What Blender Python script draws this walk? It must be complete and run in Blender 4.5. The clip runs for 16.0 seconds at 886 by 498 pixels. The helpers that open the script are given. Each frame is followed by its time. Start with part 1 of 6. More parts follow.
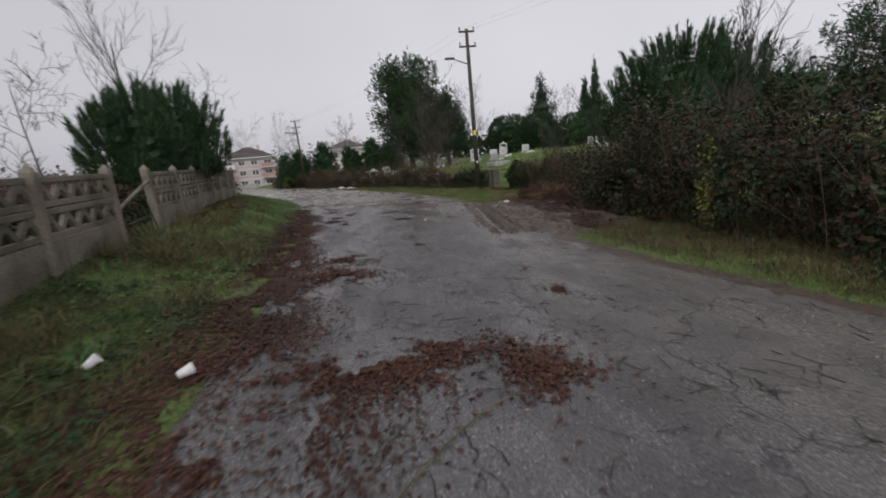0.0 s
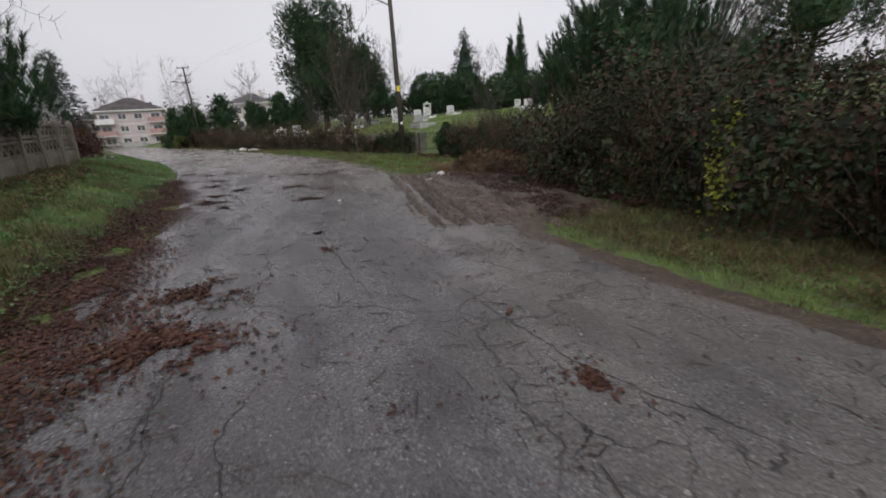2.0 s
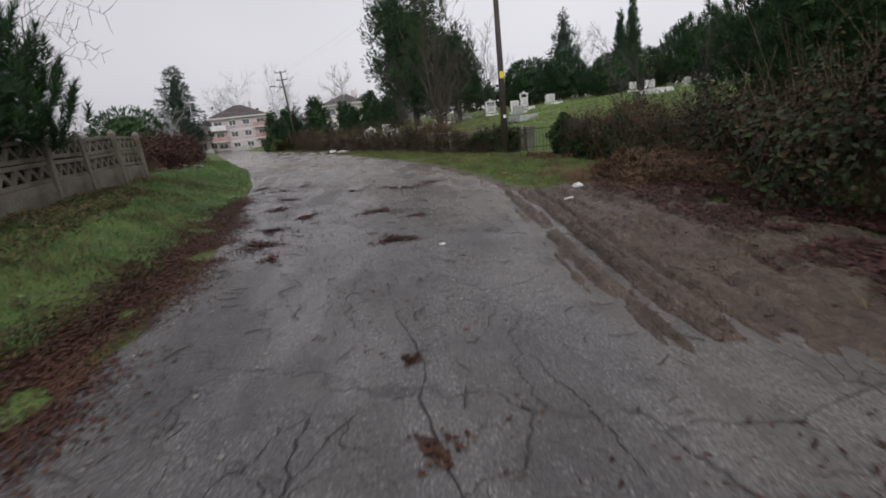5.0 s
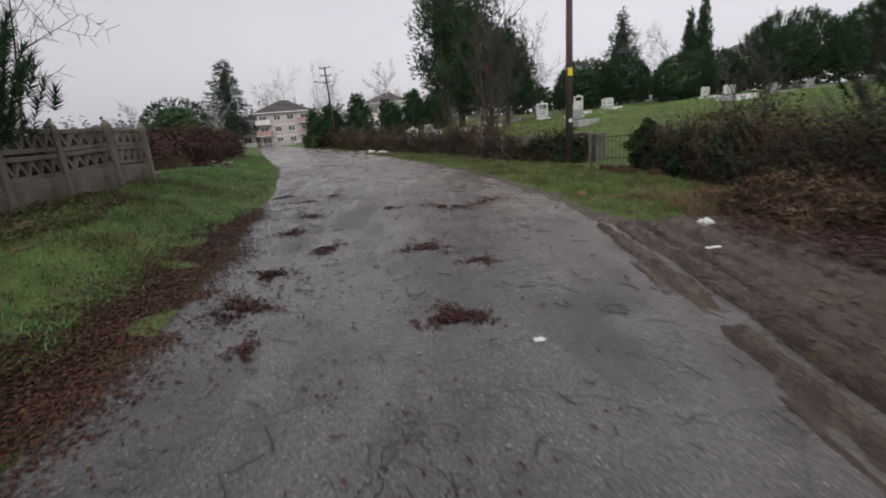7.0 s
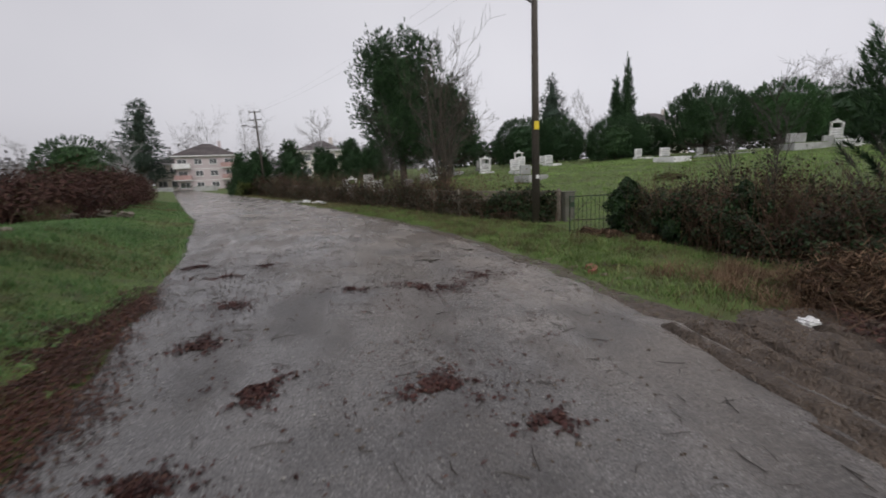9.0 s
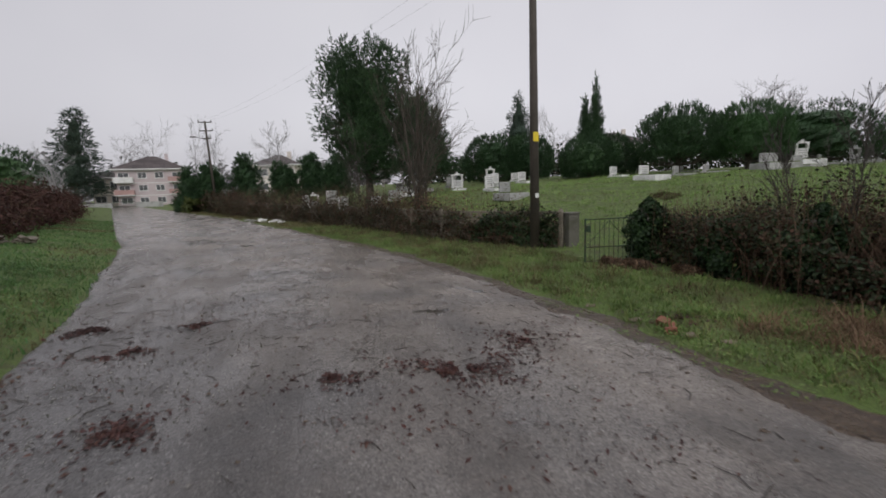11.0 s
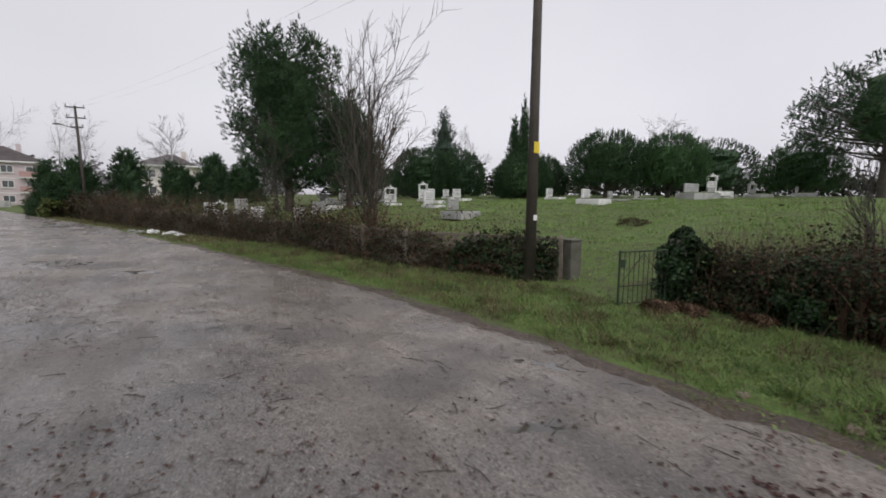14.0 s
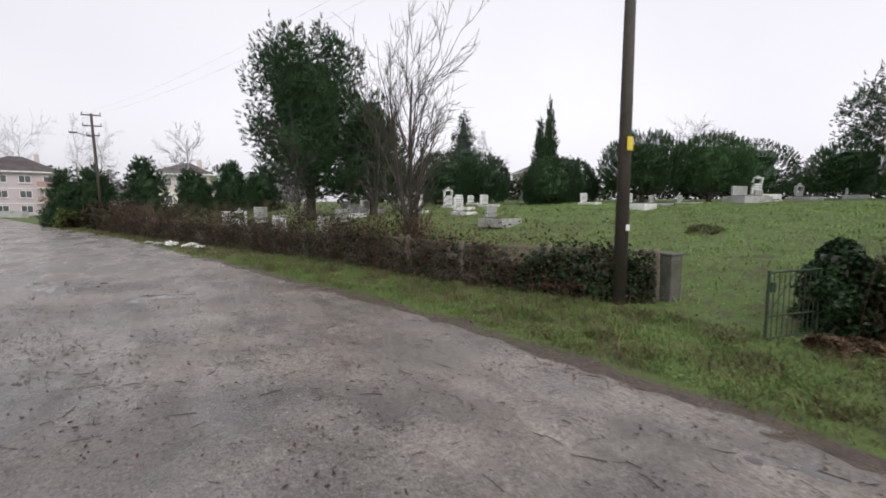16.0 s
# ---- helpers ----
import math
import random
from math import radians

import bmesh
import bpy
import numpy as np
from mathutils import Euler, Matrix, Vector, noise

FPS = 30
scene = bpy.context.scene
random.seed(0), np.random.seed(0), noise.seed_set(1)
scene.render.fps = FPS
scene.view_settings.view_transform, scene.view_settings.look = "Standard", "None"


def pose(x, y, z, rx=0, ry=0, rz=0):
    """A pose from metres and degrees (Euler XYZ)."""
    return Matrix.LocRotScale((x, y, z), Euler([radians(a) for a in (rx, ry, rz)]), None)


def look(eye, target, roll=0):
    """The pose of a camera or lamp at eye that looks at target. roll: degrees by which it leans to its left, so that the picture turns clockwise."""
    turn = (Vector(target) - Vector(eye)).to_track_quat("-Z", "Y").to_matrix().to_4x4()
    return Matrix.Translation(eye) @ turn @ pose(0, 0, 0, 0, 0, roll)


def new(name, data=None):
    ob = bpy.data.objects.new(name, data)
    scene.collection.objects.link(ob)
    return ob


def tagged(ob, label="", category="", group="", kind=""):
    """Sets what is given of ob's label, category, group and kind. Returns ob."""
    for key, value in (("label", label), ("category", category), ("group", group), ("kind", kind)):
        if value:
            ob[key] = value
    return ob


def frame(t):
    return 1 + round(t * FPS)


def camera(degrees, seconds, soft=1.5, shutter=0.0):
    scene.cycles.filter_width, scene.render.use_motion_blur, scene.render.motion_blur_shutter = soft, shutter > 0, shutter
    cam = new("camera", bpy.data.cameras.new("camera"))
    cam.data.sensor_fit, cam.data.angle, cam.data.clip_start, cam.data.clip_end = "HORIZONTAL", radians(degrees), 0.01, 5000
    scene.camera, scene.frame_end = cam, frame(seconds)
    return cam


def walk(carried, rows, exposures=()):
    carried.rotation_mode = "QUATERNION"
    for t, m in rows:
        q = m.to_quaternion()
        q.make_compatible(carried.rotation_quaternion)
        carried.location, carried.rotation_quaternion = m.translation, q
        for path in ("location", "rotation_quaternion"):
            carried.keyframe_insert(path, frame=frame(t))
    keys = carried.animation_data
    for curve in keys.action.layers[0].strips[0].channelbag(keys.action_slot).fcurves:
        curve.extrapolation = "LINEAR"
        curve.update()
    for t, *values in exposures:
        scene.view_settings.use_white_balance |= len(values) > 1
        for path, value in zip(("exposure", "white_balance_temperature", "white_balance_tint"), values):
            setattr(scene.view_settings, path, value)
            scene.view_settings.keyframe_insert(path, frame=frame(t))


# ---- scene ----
cam = camera(91.4, 16.0, soft=1.7, shutter=0.5)
METRES, EYE, TILT, LEAN, TURN = 18.3, 1.5, 0.0, 0.0, -9.4
ROWS = [
    (0.0, 0.0, 0.0, 0.0, -1.05, -10.89, 5.45),
    (0.5, 0.0012, 0.0362, -0.0014, -3.01, -11.79, 5.75),
    (1.0, -0.0003, 0.069, 0.0011, -1.42, -12.0, 6.6),
    (1.5, -0.0012, 0.1077, 0.0018, -7.69, -13.97, 6.36),
    (2.0, 0.0024, 0.1411, 0.0019, -11.33, -16.58, 3.84),
    (2.5, -0.0034, 0.1712, 0.0016, -9.68, -20.16, 2.81),
    (3.0, -0.0046, 0.2025, 0.0002, -8.46, -23.23, 5.37),
    (3.5, -0.0081, 0.2302, 0.0033, -1.14, -22.36, 9.3),
    (6.0, -0.0189, 0.4002, 0.0058, -0.4, -14.2, 5.1),
    (6.5, -0.029, 0.429, 0.0062, 1.34, -16.08, 4.87),
    (7.0, -0.0387, 0.4593, 0.0086, 4.86, -15.72, 4.52),
    (7.5, -0.0553, 0.4865, 0.0119, 6.84, -14.79, 3.75),
    (8.0, -0.0653, 0.5191, 0.0129, 6.54, -11.84, 3.95),
    (8.5, -0.0791, 0.5476, 0.0141, 5.47, -9.59, 4.18),
    (9.0, -0.0866, 0.5793, 0.014, -3.99, -9.85, 2.63),
    (9.5, -0.0914, 0.6096, 0.0161, -5.43, -9.46, 3.25),
    (12.0, -0.1392, 0.7549, 0.0185, -11.52, -6.41, 1.5),
    (12.5, -0.1516, 0.7807, 0.0204, -12.98, -5.48, 1.18),
    (13.0, -0.156, 0.8097, 0.0186, -18.47, -5.72, 0.35),
    (13.5, -0.1639, 0.8339, 0.019, -19.93, -5.55, -0.08),
    (14.0, -0.172, 0.8592, 0.0199, -21.04, -6.15, -0.49),
    (14.5, -0.1769, 0.8859, 0.0215, -21.27, -5.96, -0.39),
    (15.0, -0.1896, 0.9103, 0.0223, -20.47, -5.48, 0.13),
    (15.5, -0.1969, 0.9361, 0.0215, -19.97, -4.8, 0.32),
    (16.0, -0.2029, 0.9632, 0.0222, -19.74, -5.38, 0.06),
]
EXPOSURE = [(0.0, -0.06), (0.5, 0.03), (1.5, 0.05), (3.5, 0.3), (6.0, 0.0), (7.0, 0.08), (8.5, -0.04), (9.0, 0.02), (12.0, -0.05), (12.5, 0.03), (13.5, 0.03), (14.5, 0.27), (15.0, 0.2), (16.0, 0.46)]
walk(cam, [(t, pose(0, 0, EYE, TILT, LEAN, TURN) @ pose(METRES * x, METRES * y, METRES * z, 90 + pitch, roll, yaw)) for t, x, y, z, yaw, pitch, roll in ROWS], EXPOSURE)

# ---- world and light: an overcast, rainy afternoon ----

world = bpy.data.worlds.new("overcast_sky")
scene.world = world
world.use_nodes = True
wn, wl = world.node_tree.nodes, world.node_tree.links
wn.clear()
sky = wn.new("ShaderNodeTexSky")
sky.sky_type, sky.sun_disc = "NISHITA", False
sky.sun_elevation, sky.sun_rotation = radians(38), radians(200)
sky.dust_density = 4.0
hs = wn.new("ShaderNodeHueSaturation")
hs.inputs["Saturation"].default_value = 0.12
wl.new(sky.outputs[0], hs.inputs["Color"])
bg_sky = wn.new("ShaderNodeBackground")
bg_sky.inputs["Strength"].default_value = 0.05
wl.new(hs.outputs[0], bg_sky.inputs["Color"])
tc = wn.new("ShaderNodeTexCoord")
cloud = wn.new("ShaderNodeTexNoise")
cloud.inputs["Scale"].default_value = 1.6
cloud.inputs["Detail"].default_value = 4
wl.new(tc.outputs["Generated"], cloud.inputs["Vector"])
cr = wn.new("ShaderNodeValToRGB")
cr.color_ramp.elements[0].position, cr.color_ramp.elements[0].color = 0.3, (0.53, 0.515, 0.575, 1)
cr.color_ramp.elements[1].position, cr.color_ramp.elements[1].color = 0.7, (0.62, 0.605, 0.655, 1)
wl.new(cloud.outputs["Fac"], cr.inputs["Fac"])
bg_cloud = wn.new("ShaderNodeBackground")
bg_cloud.inputs["Strength"].default_value = 0.85
# the cloud is thinner, and brighter, over the graveyard side
sepw = wn.new("ShaderNodeSeparateXYZ")
wl.new(tc.outputs["Generated"], sepw.inputs[0])
side_light = wn.new("ShaderNodeMapRange")
side_light.inputs["From Min"].default_value, side_light.inputs["From Max"].default_value = -1.0, 0.8
side_light.inputs["To Min"].default_value, side_light.inputs["To Max"].default_value = 0.80, 1.05
wl.new(sepw.outputs["X"], side_light.inputs["Value"])
tinted = wn.new("ShaderNodeMix")
tinted.data_type, tinted.blend_type = "RGBA", "MULTIPLY"
tinted.inputs[0].default_value = 1.0
wl.new(cr.outputs[0], tinted.inputs[6])
wl.new(side_light.outputs[0], tinted.inputs[7])
wl.new(tinted.outputs[2], bg_cloud.inputs["Color"])
add = wn.new("ShaderNodeAddShader")
wl.new(bg_sky.outputs[0], add.inputs[0])
wl.new(bg_cloud.outputs[0], add.inputs[1])
wo = wn.new("ShaderNodeOutputWorld")
wl.new(add.outputs[0], wo.inputs["Surface"])

sun_data = bpy.data.lights.new("sun", "SUN")
sun_data.energy, sun_data.angle, sun_data.color = 0.6, radians(25), (1.0, 0.97, 0.93)
sun = new("sun", sun_data)
sun.matrix_world = look((0, 0, 30), (-8, 22, 8))


# ---- materials ----
def nodes_of(name):
    m = bpy.data.materials.new(name)
    m.use_nodes = True
    n, l = m.node_tree.nodes, m.node_tree.links
    return m, n, l, n["Principled BSDF"]


def noise_node(n, l, vec, scale, detail=4.0, distortion=0.0):
    t = n.new("ShaderNodeTexNoise")
    t.inputs["Scale"].default_value, t.inputs["Detail"].default_value = scale, detail
    t.inputs["Distortion"].default_value = distortion
    l.new(vec, t.inputs["Vector"])
    return t.outputs["Fac"]


def ramp(n, l, fac, stops):
    r = n.new("ShaderNodeValToRGB")
    el = r.color_ramp.elements
    while len(el) < len(stops):
        el.new(0.5)
    for e, (p, c) in zip(el, stops):
        e.position = p
        e.color = (c, c, c, 1) if isinstance(c, (int, float)) else (*c, 1)
    l.new(fac, r.inputs["Fac"])
    return r.outputs["Color"]


def mix(n, l, fac, a, b, kind="MIX"):
    x = n.new("ShaderNodeMix")
    x.data_type, x.blend_type = "RGBA", kind
    for sock, v in ((x.inputs[0], fac), (x.inputs[6], a), (x.inputs[7], b)):
        if isinstance(v, (int, float)):
            sock.default_value = v
        elif isinstance(v, tuple):
            sock.default_value = (*v, 1)
        else:
            l.new(v, sock)
    return x.outputs[2]


def math_node(n, l, op, a, b):
    x = n.new("ShaderNodeMath")
    x.operation = op
    for sock, v in ((x.inputs[0], a), (x.inputs[1], b)):
        if isinstance(v, (int, float)):
            sock.default_value = v
        else:
            l.new(v, sock)
    return x.outputs[0]


def bump(n, l, p, height, strength, distance):
    b = n.new("ShaderNodeBump")
    b.inputs["Strength"].default_value, b.inputs["Distance"].default_value = strength, distance
    l.new(height, b.inputs["Height"])
    l.new(b.outputs[0], p.inputs["Normal"])


def coords(n):
    return n.new("ShaderNodeTexCoord").outputs["Object"]


def surface(name, dark, light, stain, fine=30.0, coarse=1.2, rough=(0.6, 0.9), relief=0.3, metal=0.0):
    """Grain and stains at two scales."""
    m, n, l, p = nodes_of(name)
    v = coords(n)
    grain = noise_node(n, l, v, fine, 6)
    big = noise_node(n, l, v, coarse, 5, 0.4)
    col = ramp(n, l, grain, [(0.3, dark), (0.7, light)])
    mask = ramp(n, l, big, [(0.45, 0.0), (0.65, 1.0)])
    l.new(mix(n, l, mask, col, mix(n, l, 0.65, col, stain)), p.inputs["Base Color"])
    l.new(ramp(n, l, big, [(0.35, rough[0]), (0.65, rough[1])]), p.inputs["Roughness"])
    p.inputs["Metallic"].default_value = metal
    bump(n, l, p, grain, relief, 0.01)
    return m


def leafy(name, shades, rough=0.5, gloss=0.2):
    """One colour for each leaf, out of a range of shades."""
    m, n, l, p = nodes_of(name)
    g = n.new("ShaderNodeNewGeometry")
    stops = [(i / max(1, len(shades) - 1), c) for i, c in enumerate(shades)]
    col = ramp(n, l, g.outputs["Random Per Island"], stops)
    patch = noise_node(n, l, coords(n), 1.1, 3)
    l.new(mix(n, l, 1.0, col, ramp(n, l, patch, [(0.3, 0.65), (0.7, 1.25)]), "MULTIPLY"), p.inputs["Base Color"])
    p.inputs["Roughness"].default_value = rough
    p.inputs["Specular IOR Level"].default_value = gloss
    return m


def asphalt():
    m, n, l, p = nodes_of("wet_cracked_asphalt")
    v = coords(n)
    sep = n.new("ShaderNodeSeparateXYZ")
    l.new(v, sep.inputs[0])
    grit = n.new("ShaderNodeTexVoronoi")
    grit.inputs["Scale"].default_value = 90
    l.new(v, grit.inputs["Vector"])
    fine = noise_node(n, l, v, 160, 3)
    mid = noise_node(n, l, v, 6, 5)
    big = noise_node(n, l, v, 0.55, 6, 0.1)
    stone = ramp(n, l, grit.outputs["Color"], [(0.2, (0.062, 0.060, 0.062)), (0.75, (0.115, 0.112, 0.113)), (0.97, (0.26, 0.26, 0.25))])
    col = mix(n, l, ramp(n, l, mid, [(0.35, 0.0), (0.7, 0.6)]), stone, (0.088, 0.084, 0.083))
    # mud and grit washed over the tar, more and more towards the bend
    along = ramp(n, l, math_node(n, l, "ADD", math_node(n, l, "MULTIPLY", math_node(n, l, "SUBTRACT", sep.outputs["Y"], 6.5), 0.062), math_node(n, l, "MULTIPLY", sep.outputs["X"], 0.10)), [(0.0, 0.08), (0.45, 0.16), (1.0, 0.95)])
    along = math_node(n, l, "MAXIMUM", along, ramp(n, l, math_node(n, l, "MULTIPLY", sep.outputs["X"], 0.25), [(0.2, 0.0), (0.7, 0.36)]))
    silt = math_node(n, l, "MULTIPLY", along, ramp(n, l, noise_node(n, l, v, 0.9, 8, 0.1), [(0.32, 0.35), (0.58, 1.0)]))
    col = mix(n, l, silt, col, ramp(n, l, noise_node(n, l, v, 22, 6), [(0.3, (0.185, 0.160, 0.138)), (0.7, (0.325, 0.284, 0.248))]))
    # cracks
    warp = n.new("ShaderNodeTexNoise")
    warp.inputs["Scale"].default_value, warp.inputs["Detail"].default_value = 2.2, 6
    l.new(v, warp.inputs["Vector"])
    vm = n.new("ShaderNodeVectorMath")
    vm.operation = "MULTIPLY_ADD"
    l.new(warp.outputs["Color"], vm.inputs[0])
    vm.inputs[1].default_value = (0.7, 0.7, 0.0)
    l.new(v, vm.inputs[2])
    cracks = []
    for scale, wide in ((0.45, 0.006), (2.6, 0.016)):
        vo = n.new("ShaderNodeTexVoronoi")
        vo.feature = "DISTANCE_TO_EDGE"
        vo.inputs["Scale"].default_value = scale
        l.new(vm.outputs[0], vo.inputs["Vector"])
        cracks.append(ramp(n, l, vo.outputs["Distance"], [(0.0, 1.0), (wide, 0.0)]))
    where = ramp(n, l, noise_node(n, l, v, 0.8, 4), [(0.52, 0.0), (0.60, 1.0)])
    crack = math_node(n, l, "MAXIMUM", math_node(n, l, "MULTIPLY", cracks[0], 0.7), math_node(n, l, "MULTIPLY", cracks[1], where))
    fade = ramp(n, l, math_node(n, l, "MULTIPLY", sep.outputs["Y"], 0.05), [(0.35, 1.0), (0.65, 0.12)])
    crack = math_node(n, l, "MULTIPLY", crack, fade)
    # dark damp blotches and trodden-in leaf mould
    blot = ramp(n, l, noise_node(n, l, v, 1.7, 8, 0.15), [(0.34, 0.78), (0.5, 1.0), (0.66, 1.08)])
    col = mix(n, l, 1.0, col, blot, "MULTIPLY")
    speck = ramp(n, l, noise_node(n, l, v, 55, 8, 0.3), [(0.35, 0.62), (0.5, 1.0), (0.68, 1.35)])
    col = mix(n, l, 0.8, col, speck, "MULTIPLY")
    mould = ramp(n, l, noise_node(n, l, v, 21, 7, 0.1), [(0.62, 0.0), (0.70, 0.75)])
    col = mix(n, l, math_node(n, l, "MULTIPLY", mould, ramp(n, l, noise_node(n, l, v, 1.1, 4), [(0.45, 0.1), (0.6, 1.0)])), col, (0.045, 0.036, 0.030))
    col = mix(n, l, crack, col, (0.018, 0.017, 0.016))
    l.new(col, p.inputs["Base Color"])
    # standing wet films between rougher, drained patches
    sm = n.new("ShaderNodeVectorMath")
    sm.operation = "MULTIPLY"
    l.new(v, sm.inputs[0])
    sm.inputs[1].default_value = (1.9, 0.55, 1.0)
    flow = noise_node(n, l, sm.outputs[0], 0.9, 7, 0.15)
    # water stands along the low western edge beyond the mud
    lane = math_node(n, l, "ADD", sep.outputs["X"], math_node(n, l, "MULTIPLY", math_node(n, l, "SUBTRACT", sep.outputs["Y"], 13.0), 0.28))
    gutter = math_node(n, l, "MULTIPLY", ramp(n, l, math_node(n, l, "MULTIPLY", math_node(n, l, "ADD", lane, 1.75), 0.4), [(0.1, 0.10), (0.9, 0.0)]), ramp(n, l, math_node(n, l, "MULTIPLY", math_node(n, l, "SUBTRACT", sep.outputs["Y"], 11.0), 0.2), [(0.0, 0.0), (1.0, 1.0)]))
    film = ramp(n, l, math_node(n, l, "ADD", math_node(n, l, "MULTIPLY", flow, 0.65), math_node(n, l, "ADD", math_node(n, l, "MULTIPLY", big, 0.35), gutter)), [(0.43, 0.0), (0.53, 1.0)])
    l.new(ramp(n, l, film, [(0.0, 0.48), (1.0, 0.12)]), p.inputs["Roughness"])
    h = math_node(n, l, "ADD", math_node(n, l, "MULTIPLY", grit.outputs["Distance"], 0.5), math_node(n, l, "MULTIPLY", fine, 0.25))
    h = math_node(n, l, "ADD", h, math_node(n, l, "MULTIPLY", noise_node(n, l, v, 34, 8, 0.0), 1.9))
    h = math_node(n, l, "SUBTRACT", math_node(n, l, "ADD", h, math_node(n, l, "MULTIPLY", mid, 1.2)), math_node(n, l, "MULTIPLY", crack, 1.5))
    bump(n, l, p, h, 0.6, 0.014)
    bn = p.inputs["Normal"].links[0].from_node
    l.new(ramp(n, l, film, [(0.0, 0.95), (1.0, 0.34)]), bn.inputs["Strength"])
    return m


def soil_and_turf():
    m, n, l, p = nodes_of("turf_and_soil")
    v = coords(n)
    fine = noise_node(n, l, v, 45, 6)
    mid = noise_node(n, l, v, 3.0, 6, 0.5)
    big = noise_node(n, l, v, 0.35, 5)
    turf = ramp(n, l, fine, [(0.3, (0.055, 0.092, 0.018)), (0.7, (0.14, 0.215, 0.042))])
    dry = ramp(n, l, fine, [(0.3, (0.042, 0.033, 0.019)), (0.7, (0.10, 0.086, 0.046))])
    col = mix(n, l, ramp(n, l, mid, [(0.47, 0.0), (0.68, 0.75)]), turf, dry)
    l.new(mix(n, l, ramp(n, l, big, [(0.40, 0.0), (0.7, 0.35)]), col, dry), p.inputs["Base Color"])
    p.inputs["Roughness"].default_value = 0.85
    bump(n, l, p, math_node(n, l, "ADD", fine, mid), 0.7, 0.05)
    return m


def wet_mud():
    m, n, l, p = nodes_of("wet_mud")
    v = coords(n)
    fine = noise_node(n, l, v, 40, 7)
    mid = noise_node(n, l, v, 4.5, 6, 0.8)
    col = ramp(n, l, fine, [(0.25, (0.048, 0.034, 0.024)), (0.75, (0.155, 0.113, 0.081))])
    l.new(mix(n, l, ramp(n, l, mid, [(0.42, 0.0), (0.66, 0.65)]), col, (0.040, 0.029, 0.022)), p.inputs["Base Color"])
    l.new(ramp(n, l, mid, [(0.35, 0.22), (0.6, 0.55)]), p.inputs["Roughness"])
    bump(n, l, p, math_node(n, l, "ADD", math_node(n, l, "MULTIPLY", fine, 0.9), math_node(n, l, "ADD", mid, noise_node(n, l, v, 16, 5, 0.4))), 0.8, 0.05)
    return m


def water_film():
    m, n, l, p = nodes_of("puddle_water")
    v = coords(n)
    l.new(ramp(n, l, noise_node(n, l, v, 3, 4), [(0.3, (0.05, 0.045, 0.04)), (0.7, (0.09, 0.08, 0.07))]), p.inputs["Base Color"])
    p.inputs["Roughness"].default_value = 0.06
    bump(n, l, p, noise_node(n, l, v, 9, 3), 0.08, 0.01)
    return m


ASPHALT, TURF, MUD, WATER = asphalt(), soil_and_turf(), wet_mud(), water_film()
CONCRETE = surface("weathered_concrete", (0.12, 0.102, 0.078), (0.23, 0.20, 0.16), (0.050, 0.048, 0.030), 38, 2.2)
OLD_CONCRETE = surface("mossy_concrete", (0.075, 0.072, 0.06), (0.15, 0.142, 0.12), (0.05, 0.06, 0.03), 30, 2.6)
BARK = surface("dark_bark", (0.035, 0.027, 0.020), (0.10, 0.080, 0.062), (0.05, 0.055, 0.04), 24, 3, relief=0.8)
PALE_BARK = surface("grey_twig_bark", (0.030, 0.025, 0.022), (0.072, 0.062, 0.054), (0.09, 0.08, 0.07), 30, 3, relief=0.5)
# grey bark made much paler: distance haze put into the colour
HAZED_BARK = surface("haze_paled_bark", (0.24, 0.235, 0.24), (0.34, 0.33, 0.335), (0.26, 0.25, 0.26), 20, 2)
POLE_WOOD = surface("tarred_pole_timber", (0.032, 0.027, 0.022), (0.085, 0.070, 0.055), (0.05, 0.044, 0.036), 40, 1.5, relief=0.6)
GALVANISED = surface("dull_steel", (0.10, 0.10, 0.10), (0.17, 0.17, 0.17), (0.09, 0.06, 0.04), 60, 4, (0.4, 0.6), 0.1, 0.6)
GREEN_IRON = surface("dark_green_painted_iron", (0.012, 0.034, 0.016), (0.026, 0.058, 0.028), (0.06, 0.032, 0.018), 60, 7, (0.55, 0.8), 0.15)
MARBLE = surface("white_grave_marble", (0.62, 0.62, 0.62), (0.80, 0.80, 0.79), (0.42, 0.43, 0.40), 14, 1.5, (0.35, 0.6), 0.05)
GREY_STONE = surface("grey_grave_stone", (0.30, 0.30, 0.30), (0.46, 0.46, 0.45), (0.20, 0.21, 0.18), 20, 1.5, (0.5, 0.8), 0.15)
INSCRIPTION = surface("faded_inscription", (0.22, 0.22, 0.23), (0.34, 0.34, 0.35), (0.28, 0.28, 0.28), 30, 3)
PINK_RENDER = surface("pale_pink_render", (0.50, 0.43, 0.44), (0.58, 0.50, 0.51), (0.45, 0.39, 0.40), 6, 0.25, relief=0.1)
CREAM_RENDER = surface("cream_render", (0.66, 0.60, 0.55), (0.76, 0.70, 0.65), (0.58, 0.52, 0.48), 6, 0.25, relief=0.1)
ROOF_TILE = surface("brown_roof_tiles", (0.060, 0.048, 0.048), (0.10, 0.080, 0.078), (0.06, 0.055, 0.055), 9, 0.6, relief=0.5)
WINDOW_GLASS, gn, gl, gp = nodes_of("dark_window_glass")
gl.new(ramp(gn, gl, noise_node(gn, gl, coords(gn), 1.5), [(0.3, (0.05, 0.055, 0.06)), (0.7, (0.12, 0.125, 0.13))]), gp.inputs["Base Color"])
gp.inputs["Roughness"].default_value = 0.12
WHITE_PAINT = surface("white_paint", (0.68, 0.68, 0.67), (0.80, 0.80, 0.79), (0.55, 0.54, 0.52), 20, 1.5)
